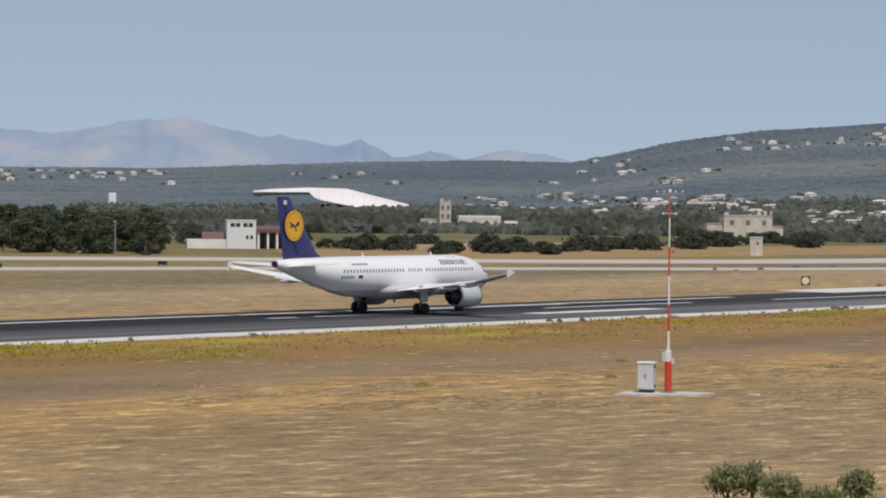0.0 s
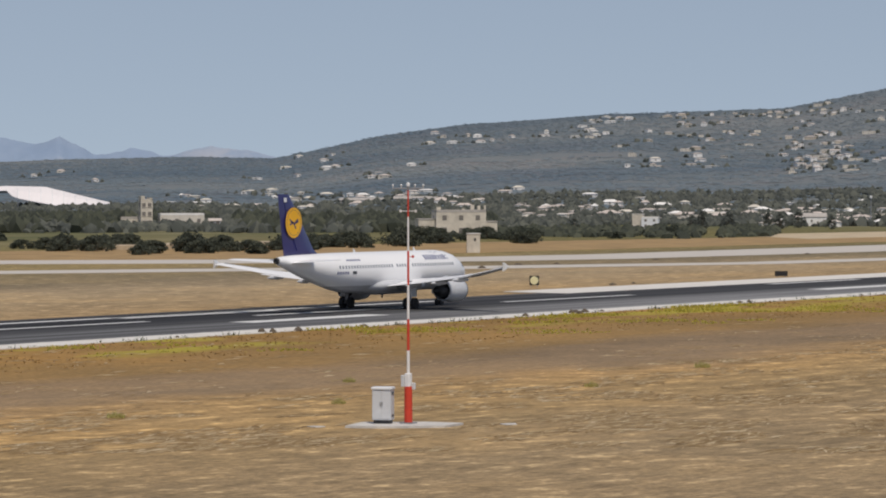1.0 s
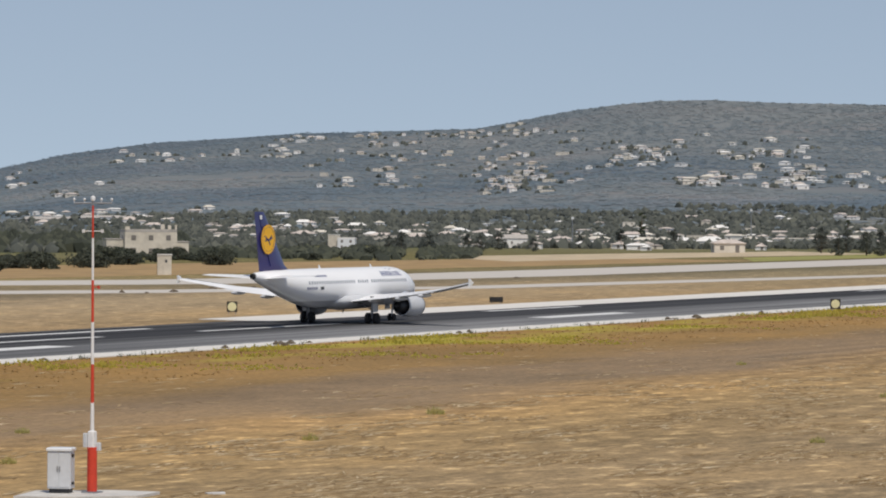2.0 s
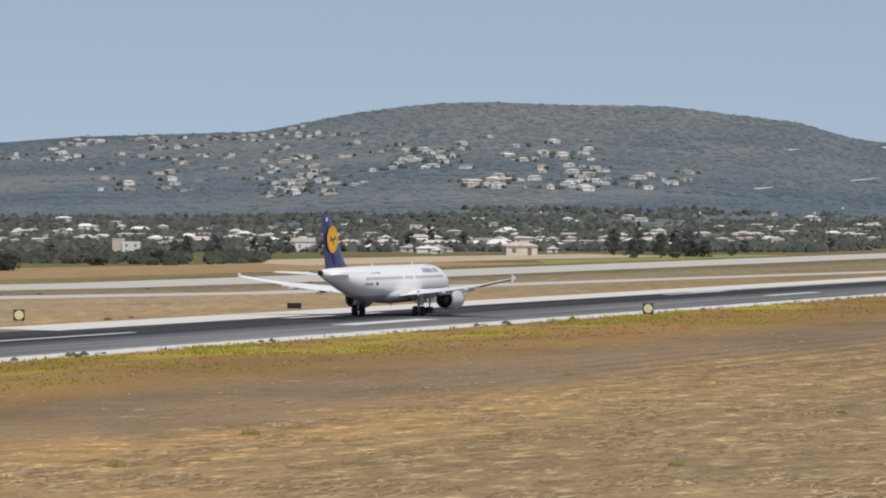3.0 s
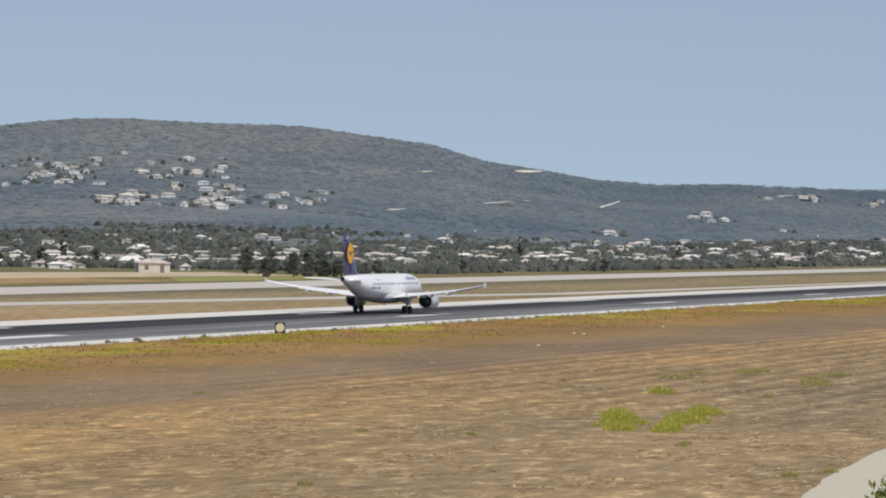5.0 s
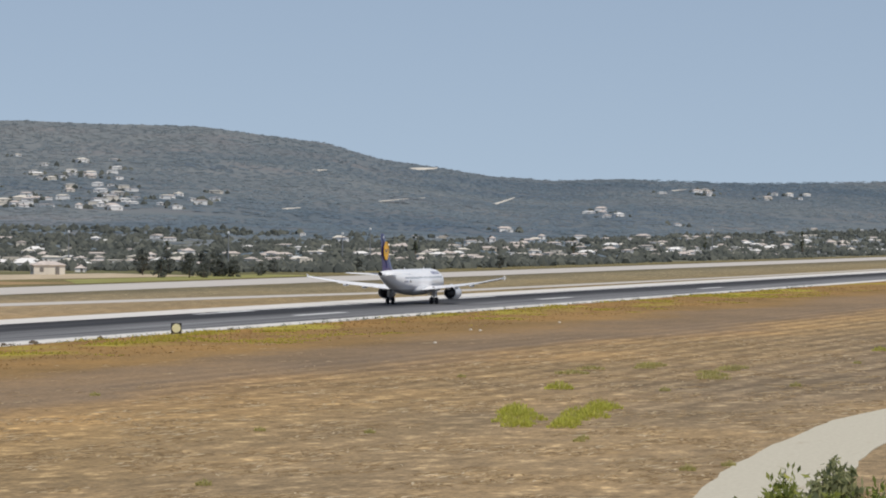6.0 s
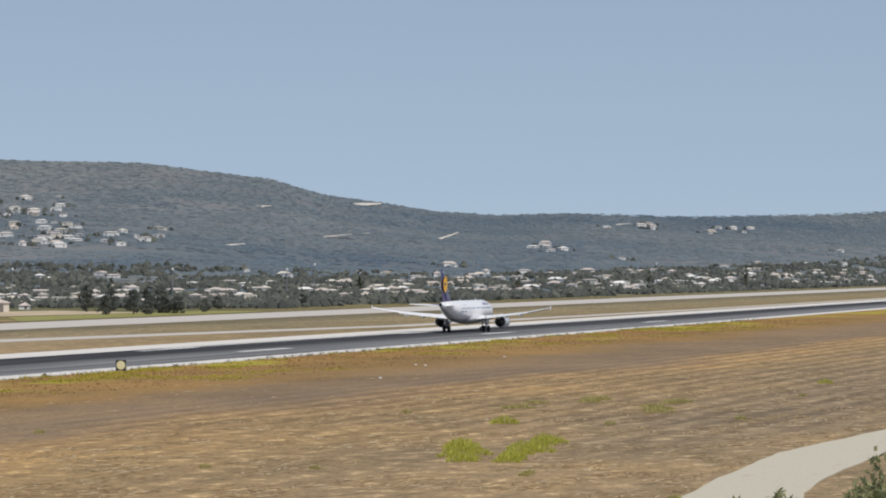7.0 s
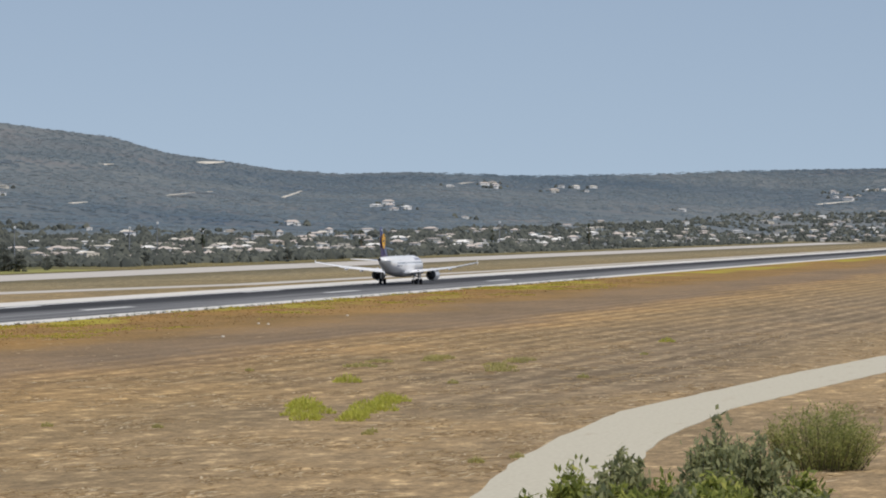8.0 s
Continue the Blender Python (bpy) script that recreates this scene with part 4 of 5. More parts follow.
tower = put_far(make_house("stone_tower", 3.6, 3.6, 8.0, "flat", M_STONE, M_STONE, "tall square ruined limestone tower", "tower", 3), 33.9, 1150, 12)
part("battlement", Geo().box((-1.2, 0, 8.9), (1.1, 3.6, 1.3)), M_STONE, tower, "broken battlement")
part("battlement", Geo().box((1.3, 0, 8.6), (.9, 3.6, .8)), M_STONE, tower, "broken battlement")
put_far(make_house("white_store", 13.4, 7, 3.7, "flat", M_CREAM, M_PLASTER, "long low cream flat-roofed store building", "building", 1), 33.36, 1150, 6)
put_far(make_house("farm_shed", 5.5, 5, 2.6, "flat", M_STONE, M_GREYROOF, "low stone farm shed beside the tower", "shed"), 34.14, 1155)
put_far(make_house("small_store", 3.4, 3, 2.0, "gable", M_PLASTER, M_TILE, "tiny white hut on the grassy rise", "hut"), 32.85, 1140)


def make_fire_station(x, y):
    fs = put(thing("fire_station", (0, 0, 0), "white airfield fire station with red-roofed open garage bays", "building"), x, y, facing(x, y, 4))
    tw = part("tower_block", Geo().box((-3.2, 0, 2.6), (6.0, 6, 6.2)).box((-3.2, 0, 5.8), (6.2, 6.2, .25)), M_WHITE, fs, "white two-storey block")
    for wx in (-5.0, -3.9, -2.4, -1.3):
        part("window", Geo().box((wx, -3.02, 4.9), (.9, .1, .75)), M_DARK, tw, "dark window")
    for wx in (-2.0, -1.1):
        part("window", Geo().box((wx, -3.02, 2.4), (.5, .1, .7)), M_DARK, tw, "dark window")
    gr = part("garage", Geo().box((4.2, 3.4, 1.6), (8.8, .3, 3.8)).box((-.1, 1, 1.6), (.3, 5, 3.8)).box((4.2, .3, 3.45), (8.9, 5.9, .25)), M_TAN, fs, "open garage wing")
    for wx in (.35, 2.3, 4.2, 6.2):
        part("pillar", Geo().box((wx, -2.4, 1.6), (.45, .45, 3.6)), M_PLASTER, gr, "white pillar")
    part("end_room", Geo().box((7.6, 0, 1.6), (2.0, 5.4, 3.8)), M_PLASTER, gr, "white end room")
    part("garage_roof", Geo().loft([[(x_, -3.1, 3.6), (x_, -3.1, 4.1), (x_, 3.4, 4.7), (x_, 3.4, 3.6)] for x_ in (-.2, 8.8)]), M_MAROON, gr, "dull maroon metal roof")
    # dark sheets before the back wall imitate the shade inside the open bays
    for wx in (1.3, 3.2, 5.2):
        part("shade_back", Geo().box((wx, 3.1, 1.6), (1.5, .2, 3.2)), M_DARK, gr, "dark sheet for the shade inside the bay")
    an = part("annexe", Geo().box((-10.2, .5, .7), (8.2, 5, 2.4)), M_PLASTER, fs, "low white annexe")
    part("annexe_roof", Geo().loft([[(x_, -.5, 1.9), (x_, 3, 3.4), (x_, 3.2, 3.4), (x_, 3.2, 1.9)] for x_ in (-11.0, -6.3)]), M_MAROON, an, "dull maroon roof")


make_fire_station(573.5, 434.0)

for gx, ge, gw in ((29.6, -.2, 34), (30.6, -.22, 22)):
    put_seen(make_house("greenhouse", gw, 12, 1.3, "gable", M_GREYROOF, M_GREYROOF, "long low pale plastic greenhouse before the hills", "greenhouse"), gx, ge).scale = (1, 1, .45)

tk = thing("water_tank", (622, 476, 0), "squat round pale concrete water tank with conical cap", "tank")
part("drum", Geo().turned([(0, 1.25), (.2, 1.3), (2.8, 1.3), (2.9, 1.4), (3.1, 1.4)], (0, 0, 0), "z", 20), M_STONE, tk, smooth=True)
part("cap", Geo().turned([(3.1, 1.35), (3.5, .5), (3.55, .1)], (0, 0, 0), "z", 20), M_CONCRETE, tk, smooth=True)
sx, sy, sz = slope_point(38.85, -.31)
silo = thing("white_silo", (sx, sy, sz - 1), "tall plain white storage silo above the trees", "silo")
part("drum", Geo().turned([(0, 2.1), (7.6, 2.1), (7.8, 2.0), (7.9, 1.6)], (0, 0, 0), "z", 24), M_WHITE, silo, smooth=True)
part("ladder", Geo().box((-1.5, -1.5, 3.8), (.4, .1, 7.4), .7), M_METAL, silo, "thin metal ladder")

lean = thing("open_shelter", (568, 443, 0), "low white-roofed open shelter by the wood", "shelter", turn=facing(568, 443, 4))
part("roof", Geo().loft([[(-4, -2.5, 1.25), (-4, 2.5, 1.5), (-4, 2.5, 1.65), (-4, -2.5, 1.4)], [(0, -2.7, 1.5), (0, 2.5, 1.8), (0, 2.5, 1.95), (0, -2.7, 1.65)], [(4, -2.5, 1.3), (4, 2.5, 1.55), (4, 2.5, 1.7), (4, -2.5, 1.45)]]), M_PLASTER, lean, "curved white roof")
for px_, py_ in itertools.product((-3.6, 3.6), (-2, 2)):
    part("post", Geo().tube((px_, py_, -.05), (px_, py_, 1.45), .07), M_METAL, lean)

# great white membrane roof above the tree line
tx, ty, tz = slope_point(35.55, -.33)
tent = thing("membrane_hall", (tx, ty, tz), "huge white tented hall roof behind dark trees", "hall", turn=facing(tx, ty))
rows = []
for i in range(29):
    u = i / 28
    x = -38 + 76 * u
    crest = float(np.interp(u, [0, .12, .35, .6, .8, 1], [8.6, 9.6, 10.4, 10.0, 6.2, 2.6]))
    lip = float(np.interp(u, [0, .36, .40, .5, .68, .9, 1], [8.0, 8.2, 5.0, 3.4, .9, 1.2, 2.0]))
    deep = float(np.interp(u, [0, .36, .42, 1], [3, 4, 12, 14]))
    rows.append([(x, -deep, lip), (x, -deep * .55, lip + (crest - lip) * .62), (x, 0, crest), (x, 6, crest * .9), (x, 10, crest * .7), (x, 9, crest * .7 - .3), (x, 0, crest - .4), (x, -deep + .3, lip - .3)])
part("roof_skin", Geo().loft(rows), M_TENT, tent, "taut white membrane")
for i in range(2, 27, 2):
    r0 = rows[i]
    g = Geo()
    for a, b in zip(r0[:3], r0[1:4]):
        g.tube((a[0], a[1], a[2] + .05), (b[0], b[1], b[2] + .05), .16, n=6)
    part("rib", g, M_WHITE, tent, "white roof rib")
for i in (5, 12, 18, 24):
    part("post", Geo().tube((rows[i][0][0], rows[i][0][1], -3), rows[i][0], .25), M_METAL, tent, "steel post")

# ---- the town on the plain and the villas on the slopes ----
protos = [
    make_house("house", 11, 8, 3.6, "gable", M_PLASTER, M_TILE, "low whitewashed house with terracotta roof"),
    make_house("house", 9, 8, 5.8, "flat", M_CREAM, M_GREYROOF, "two-storey cream flat-roofed house", storeys=2, extra=((6.5, 0, 4.5, 6, 3.2, M_CREAM),)),
    make_house("house", 13, 9, 4.0, "hip", M_TAN, M_TILE, "sandy plastered house with hipped tile roof", extra=((-8, 1, 4, 5, 2.8, M_PLASTER),)),
    make_house("house", 8, 7, 6.2, "hip", M_PLASTER, M_TILE, "tall white house with hipped roof", storeys=2),
    make_house("house", 16, 9, 3.8, "flat", M_CREAM, M_GREYROOF, "long low cream workshop with flat roof"),
    make_house("house", 10, 7, 4.4, "gable", M_STONE, M_TILE, "limestone cottage with faded tile roof"),
]
for i, p in enumerate(protos):
    p["group"] = "houses of the town"
spots = []
for i in range(520):
    az = rng.uniform(4.8, 28.2)
    lo = float(np.interp(az, [5, 10, 14, 18, 22, 28], [-.24, -.36, -.46, -.60, -.66, -.56]))
    spots.append((az, lo + abs(rng.gauss(0, .17)) + rng.uniform(0, .06)))
for i in range(60):
    spots.append((rng.uniform(28, 33.5), rng.uniform(-.36, -.08)))
villas = []
CLUSTERS = [(24.06, 1.04, 13, .5, .09), (23.57, .36, 15, .4, .14), (23.8, .64, 9, .25, .12), (26.0, .72, 8, .35, .2), (25.3, .88, 8, .4, .15), (22.4, .8, 10, .5, .15),
            (21.9, .72, 6, .3, .1), (21.2, .38, 6, .3, .08), (20.45, .48, 10, .4, .15), (19.6, .52, 9, .25, .15), (18.8, .38, 6, .4, .08), (20.1, .72, 5, .4, .1), (26.9, .97, 5, .3, .06),
            (25.7, .36, 5, .5, .06), (21.3, .95, 4, .5, .07), (28.9, .68, 7, .6, .06), (27.2, .74, 4, .2, .05), (11.4, .57, 4, .3, .03), (10.0, .5, 4, .3, .03), (12.6, .21, 3, .2, .03),
            (30.5, .25, 6, .9, .12), (36, .2, 5, 2.5, .06), (40, .16, 12, 1.6, .05), (6.3, .42, 5, .6, .05)]
for az, el, n, sa_, se_ in CLUSTERS:
    for i in range(int(n * 1.9)):
        a = rng.gauss(az, sa_)
        villas.append((a, min(skyline(a) - .06, rng.gauss(el, se_))))
used = [False] * len(protos)
taken = []
far_geo, far_slots = Geo(), []


def far_home(x, y, z, size=1.0):
    """One more small house of the far rest: walls, a low hipped roof and one opening."""
    w, d, h = rng.uniform(3.4, 9.5), rng.uniform(3.5, 6), rng.uniform(1.2, 2.6)
    w, d, h = w * size, d * size, h * size
    turn = radians(facing(x, y, rng.uniform(-30, 30)))
    co, si = math.cos(turn), math.sin(turn)

    def at(px_, py_, pz):
        return x + px_ * co - py_ * si, y + px_ * si + py_ * co, z + pz

    wall = rng.choice((0, 0, 0, 2))
    far_geo.add([at(sx_ * w / 2, sy_ * d / 2, pz) for pz in (-1.5, h) for sx_, sy_ in ((-1, -1), (1, -1), (1, 1), (-1, 1))], [(0, 1, 5, 4), (1, 2, 6, 5), (2, 3, 7, 6), (3, 0, 4, 7)])
    far_slots.extend([wall] * 4)
    o, e, rise = .3, d * .42, rng.uniform(.15, 1.1)
    far_geo.add([at(sx_ * (w / 2 + o), sy_ * (d / 2 + o), h) for sx_, sy_ in ((-1, -1), (1, -1), (1, 1), (-1, 1))] + [at(-w / 2 + e, 0, h + rise), at(w / 2 - e, 0, h + rise)], [(0, 1, 5, 4), (1, 2, 5), (2, 3, 4, 5), (3, 0, 4)])
    far_slots.extend([rng.choice((1, 1, 2, 0))] * 4)
    k_ = rng.uniform(-.3, .3)
    far_geo.add([at(k_ * w + a_ * .4, -d / 2 - .05, h * .5 + b_ * .45) for a_, b_ in ((-1, -1), (1, -1), (1, 1), (-1, 1))], [(0, 1, 2, 3)])
    far_slots.append(3)


for i, (az, el) in enumerate(spots + villas):
    x, y, z = slope_point(az, el)
    if y < 330 and x < 2700 or any((x - a) ** 2 + (y - b) ** 2 < 7 ** 2 for a, b in taken):
        continue
    taken.append((x, y))
    if i >= len(spots) + 110 or 150 < i < len(spots):
        far_home(x, y, z, 1.0 if i >= len(spots) else .8)
        continue
    k = rng.randrange(len(protos))
    m = pose(x, y, z + .3, 0, 0, facing(x, y, rng.choice((0, 0, 90)) + rng.uniform(-35, 35)))
    if used[k]:
        ob = copy_thing(protos[k], m)
    else:
        used[k], ob = True, protos[k]
        ob.matrix_basis = m
    s = rng.uniform(.34, .62) if i >= len(spots) else rng.uniform(.28, .56)
    ob.scale = (s, s, s * rng.uniform(.48, .78))
    if i >= len(spots):
        ob["group"] = "villas on the hillside"
far_town = solid("far_houses", far_geo, [M_PLASTER, M_TILE, M_CREAM, M_SHUTTER], "scattered pale houses and villas far across the slopes", "houses", "stuff")
for p_, k_ in zip(far_town.data.polygons, far_slots):
    p_.material_index = k_
# the white house with a square tower-like neighbour by the fields
put(make_house("house", 8, 7, 5.2, "flat", M_WHITE, M_PLASTER, "bright white two-storey house at the edge of the fields", storeys=2, extra=((-6, 1, 5, 6, 7.0, M_STONE),)), 987, 486, facing(987, 486, -6)).scale = (.62, .62, .6)
put(make_house("house", 15, 8, 4.2, "gable", M_PLASTER, M_GREYROOF, "long white farmhouse with low grey roof", extra=((10.5, 0, 7, 6, 3.2, M_PLASTER),)), 1077, 474, facing(1077, 474, 4)).scale = (.5, .6, .66)
put(make_house("house", 8.5, 5.5, 2.5, "hip", M_CREAM, M_TILE, "cream bungalow with faded hipped roof beside the field"), 1003, 377, facing(1003, 377, 10))


def make_lamp(x, y, h, head=1.0):
    la = thing("lamp_mast", (x, y, ground_z(x, y) - .2), "slim grey floodlight mast above the town roofs", "lamp mast", "lamp masts")
    part("pole", Geo().tube((0, 0, 0), (0, 0, h), .22, .12, 8), M_METAL, la, "grey pole", True)
    part("lamp_head", Geo().box((0, 0, h + .25 * head), (1.5 * head, .7 * head, .7 * head), .4).box((0, 0, h - .2 * head), (.5 * head, .5 * head, .3 * head)), M_WHITE, la, "white lamp head")


for az, el, h in ((15.95, -.44, 12), (16.35, -.43, 10), (20.3, -.5, 11), (18.0, -.5, 11), (11.0, -.33, 12), (22.9, -.6, 9), (8.3, -.3, 12)):
    x, y, z = slope_point(az, el)
    make_lamp(x, y, h)
make_lamp(493, 407, 6.2, .3)


def make_quarry(az, el, w, h, label, tilt=.12):
    x, y, z = slope_point(az, el)
    rows = [[(rng.uniform(-.5, .5) + w * (u - .5), yy, h * vv * (.6 + .4 * math.sin(3 * u + 1)) - 1 + (w * (u - .5)) * tilt) for yy, vv in ((-3, .15), (-2, .7), (4, 1.0), (5, .2))] for u in np.linspace(0, 1, 12)]
    solid("bare_cutting", Geo().loft(rows), M_CREAM, label, "cutting", "structure").matrix_basis = pose(x, y, z, 0, 0, facing(x, y))


for az, el, w, h in ((14.15, .38, 42, 4.5), (15.85, .44, 60, 2.5), (17.25, .32, 34, 3), (16.75, .86, 26, 4), (15.25, .88, 46, 8), (15.3, .47, 22, 2.5), (6.4, .3, 90, 4), (11.6, .6, 40, 3)):
    make_quarry(az, el, w * .7, h * .45, "pale bare cutting in the wooded slope", .38 if az == 14.15 else .12)

# fields between the taxiway and the town
ribbon("stubble_field", [(800, 352), (900, 346), (1000, 333)], [(860, 402), (950, 392), (1040, 372)], 0.05, plain("pale_stubble", (0.47, 0.375, 0.25), 0.95, vary=.3, scale=.12), "pale harvested stubble field beyond the taxiway", "field", 8, 1.5)
ribbon("green_field", [(840, 309), (930, 309), (1030, 309)], [(900, 334), (960, 332), (1040, 329)], 0.05, plain("yellow_green_crop", (0.24, 0.23, 0.06), 0.95, vary=.3, scale=.05), "yellow-green strip of weeds beyond the taxiway", "field", 8, 1.5)
ribbon("meadow", [(470, 345), (600, 330), (800, 318), (850, 312)], [(560, 420), (690, 400), (820, 375), (870, 350)], 0.04, plain("golden_meadow", (0.315, 0.205, 0.088), 0.95, vary=.4, scale=.12), "golden dry meadow before the stone house", "field", 8, 1.5)
ribbon("sand_bank", [(585, 408), (625, 408), (672, 402)], [(595, 418), (635, 420), (684, 412)], 0.9, plain("pale_sand", (0.46, 0.37, 0.26), 0.95, vary=.2, scale=.3), "low pale sand bank", "bank", 5, 1.5)


# ---- trees and scrub ----
def leaf_cloud(g, r, centres, per, size, flat=0.8, droop=0.0):
    """Leaf-like quads scattered through a set of clumps (x, y, z, radius)."""
    for cx, cy, cz, cr in centres:
        for _ in range(per):
            d = Vector((r.gauss(0, 1), r.gauss(0, 1), r.gauss(0, 1))).normalized() * cr * r.uniform(.35, 1) ** .6
            p = Vector((cx + d.x, cy + d.y, cz + d.z * flat))
            u = Vector((r.gauss(0, 1), r.gauss(0, 1), r.gauss(0, .6) - droop)).normalized()
            w = u.cross(d.normalized() + Vector((r.gauss(0, .4), r.gauss(0, .4), .01))).normalized()
            s = size * r.uniform(.6, 1.3)
            g.add([p - u * s, p + w * s * .38, p + u * s, p - w * s * .38], [(0, 1, 2, 3)])


def make_tree(name, label, r, height, spread, leaf_m, clumps, per, leaf, base=0.35, group="", droop=0.0, lean=0.5):
    tr = thing(name, (0, 0, 0), label, "tree", group)
    g = Geo().tube((0, 0, -.3), (.05 * height * lean, 0, height * .5), .035 * height, .018 * height, 8)
    centres = []
    for i in range(clumps):
        a, q = r.uniform(0, 2 * math.pi), r.random()
        z = height * (base + (1 - base) * q * .88)
        rad = spread * math.sqrt(max(.05, 1 - (1.55 * q - .55) ** 2)) * r.uniform(.35, .95)
        cr = spread * r.uniform(.24, .42)
        x, y = rad * math.cos(a), rad * math.sin(a)
        centres.append((x, y, min(z, height - cr * .75), cr))
        if i % 2 == 0:
            g.tube((.04 * height * lean, 0, height * min(.5, .25 + .3 * q)), (x, y, z - cr * .3), .014 * height, .004 * height, 5, False)
    part("trunk", g, M_BARK, tr, "grey brown trunk and limbs")
    c = Geo()
    leaf_cloud(c, r, centres, per, leaf, .8, droop)
    part("crown", c, leaf_m, tr, "uneven leafy crown")
    return tr


def scatter(protos_, places, r, lo=.8, hi=1.25):
    first = [True] * len(protos_)
    for x, y in places:
        k = r.randrange(len(protos_))
        z = ground_z(x, y)
        if y < 318:
            continue
        s = r.uniform(lo, hi)
        m = pose(x, y, z, 0, 0, r.uniform(0, 360))
        ob = protos_[k] if first[k] else copy_thing(protos_[k], m)
        first[k] = False
        ob.matrix_basis = m
        ob.scale = (s, s, s * r.uniform(.9, 1.12))


tr_rng = random.Random(11)
pines = [make_tree("pine", "dark green stone pine in a dense wood", tr_rng, h, h * .46, M_PINE, 26, 60, .42, .06, "pines of the wood") for h in (6.2, 7.2, 7.8)]
places = []
for i in range(110):
    az, d = tr_rng.uniform(38.8, 44.8), tr_rng.uniform(640, 770)
    places.append((d * math.cos(radians(az)), d * math.sin(radians(az))))
scatter(pines, places, tr_rng)
bushes = [make_tree("scrub_bush", "rounded dusty green lentisk bush", tr_rng, h, h * 1.05, M_DARKWOOD, 26, 60, .34, .02, "scrub bushes") for h in (2.0, 2.6, 3.2)]
places = []
for az, d, n, sa_, sd in ((30.2, 800, 12, .5, 25), (28.3, 850, 5, .3, 20), (29.6, 860, 6, .4, 30), (31.6, 760, 14, .7, 25), (33.2, 700, 12, .7, 25), (34.8, 720, 16, .5, 25),
                          (27.8, 900, 6, .4, 40), (26.0, 930, 3, .6, 40), (37.2, 800, 8, .6, 40)):
    for i in range(n):
        a, q = tr_rng.gauss(az, sa_), tr_rng.gauss(d, sd)
        places.append((q * math.cos(radians(a)), q * math.sin(radians(a))))
scatter(bushes, places, tr_rng, .65, 1.2)
grove = [make_tree("grove_tree", "grey-green tree in a grove by the fields", tr_rng, h, h * .40, M_TOWNWOOD, 22, 55, .40, .06, "grove beside the town") for h in (6.5, 8.0, 9.0)]
places = []
for az, d, n, sa_, sd in ((17.75, 1010, 34, .5, 40), (16.8, 1060, 12, .5, 50), (19.2, 1120, 10, .6, 60), (13.6, 1250, 7, .3, 40), (12.0, 1300, 7, .4, 40), (9.5, 1450, 14, .6, 60), (21.6, 1190, 4, .5, 50),
                          (15.0, 1230, 8, .4, 40), (26.3, 1060, 4, .7, 40), (24.5, 1120, 4, .8, 40), (6.3, 1700, 8, .5, 60)):
    for i in range(n):
        a, q = tr_rng.gauss(az, sa_), tr_rng.gauss(d, sd)
        places.append((q * math.cos(radians(a)), q * math.sin(radians(a))))
scatter(grove, places, tr_rng, .45, .85)
cyp = [make_tree("cypress", "slender dark cypress among the houses", tr_rng, 9.5, 1.2, M_PINE, 14, 45, .35, .08, "cypresses")]
scatter(cyp, [slope_point(a, e)[:2] for a, e in ((15.3, -.4), (11.1, -.3), (18.9, -.5), (13.0, -.38), (9.7, -.3), (21.9, -.55), (7.2, -.25))], tr_rng)


def canopy(name, label, places, material, r, lo, hi, clear, tall):
    """Far woodland: low uneven crowns joined into one mesh."""
    r1, z1, r2, z2 = (.62, .62, 1.25, -.12) if tall < .5 else (.8, .45, 1.0, -.35)
    base = [(0, 0, 1.0)] + [(r1 * math.cos(k * 1.257), r1 * math.sin(k * 1.257), z1) for k in range(5)] + [(r2 * math.cos(k * 1.257 + .6), r2 * math.sin(k * 1.257 + .6), z2) for k in range(5)]
    tri = [(0, 1 + k, 1 + (k + 1) % 5) for k in range(5)] + [(1 + k, 6 + k, 1 + (k + 1) % 5) for k in range(5)] + [(1 + (k + 1) % 5, 6 + k, 6 + (k + 1) % 5) for k in range(5)]
    g = Geo()
    homes = {(int(a // 7), int(b_ // 7)) for a, b_ in clear}
    for x, y in places:
        if y < 325 and x < 2700 or (int(x // 7), int(y // 7)) in homes or (int((x + 6) // 7), int((y + 4) // 7)) in homes:
            continue
        z, s, h = ground_z(x, y), r.uniform(lo, hi), r.uniform(.7, 1.3) * tall
        g.add([(x + px_ * s * r.uniform(.6, 1.3), y + py_ * s * r.uniform(.6, 1.3), z + s * .35 * min(1.0, tall) + pz * s * h * r.uniform(.7, 1.2)) for px_, py_, pz in base], tri)
    solid(name, g, material, label, "woods", "stuff", smooth=True)


places = []
while len(places) < 60000:
    az, u = tr_rng.uniform(3.5, 44), tr_rng.random() ** .8
    near, low, ridge = foot(az)
    d = near + 110 + (ridge + 10 - near - 110) * u
    x, y = d * math.cos(radians(az)), d * math.sin(radians(az))
    if noise.noise(Vector((x * .006, y * .006, 1))) + .35 * noise.noise(Vector((x * .03, y * .03, 5))) > -.42 or d > ridge - 650:
        places.append((x, y))
canopy("hill_woods", "haze-tinted pine woods and maquis covering the hills", places, M_HAZEWOOD, tr_rng, 1.2, 2.9, [], .24)
places = []
for i in range(26000):
    az = tr_rng.uniform(4, 44)
    near = foot(az)[0]
    d = tr_rng.uniform(1000 if 27 < az < 39 else max(1080, near - 150), near + 600)
    if az > 39.5:
        d = tr_rng.uniform(900, 1600)
    x, y = d * math.cos(radians(az)), d * math.sin(radians(az))
    if noise.noise(Vector((x * .012, y * .012, 8))) > -.22:
        places.append((x, y))
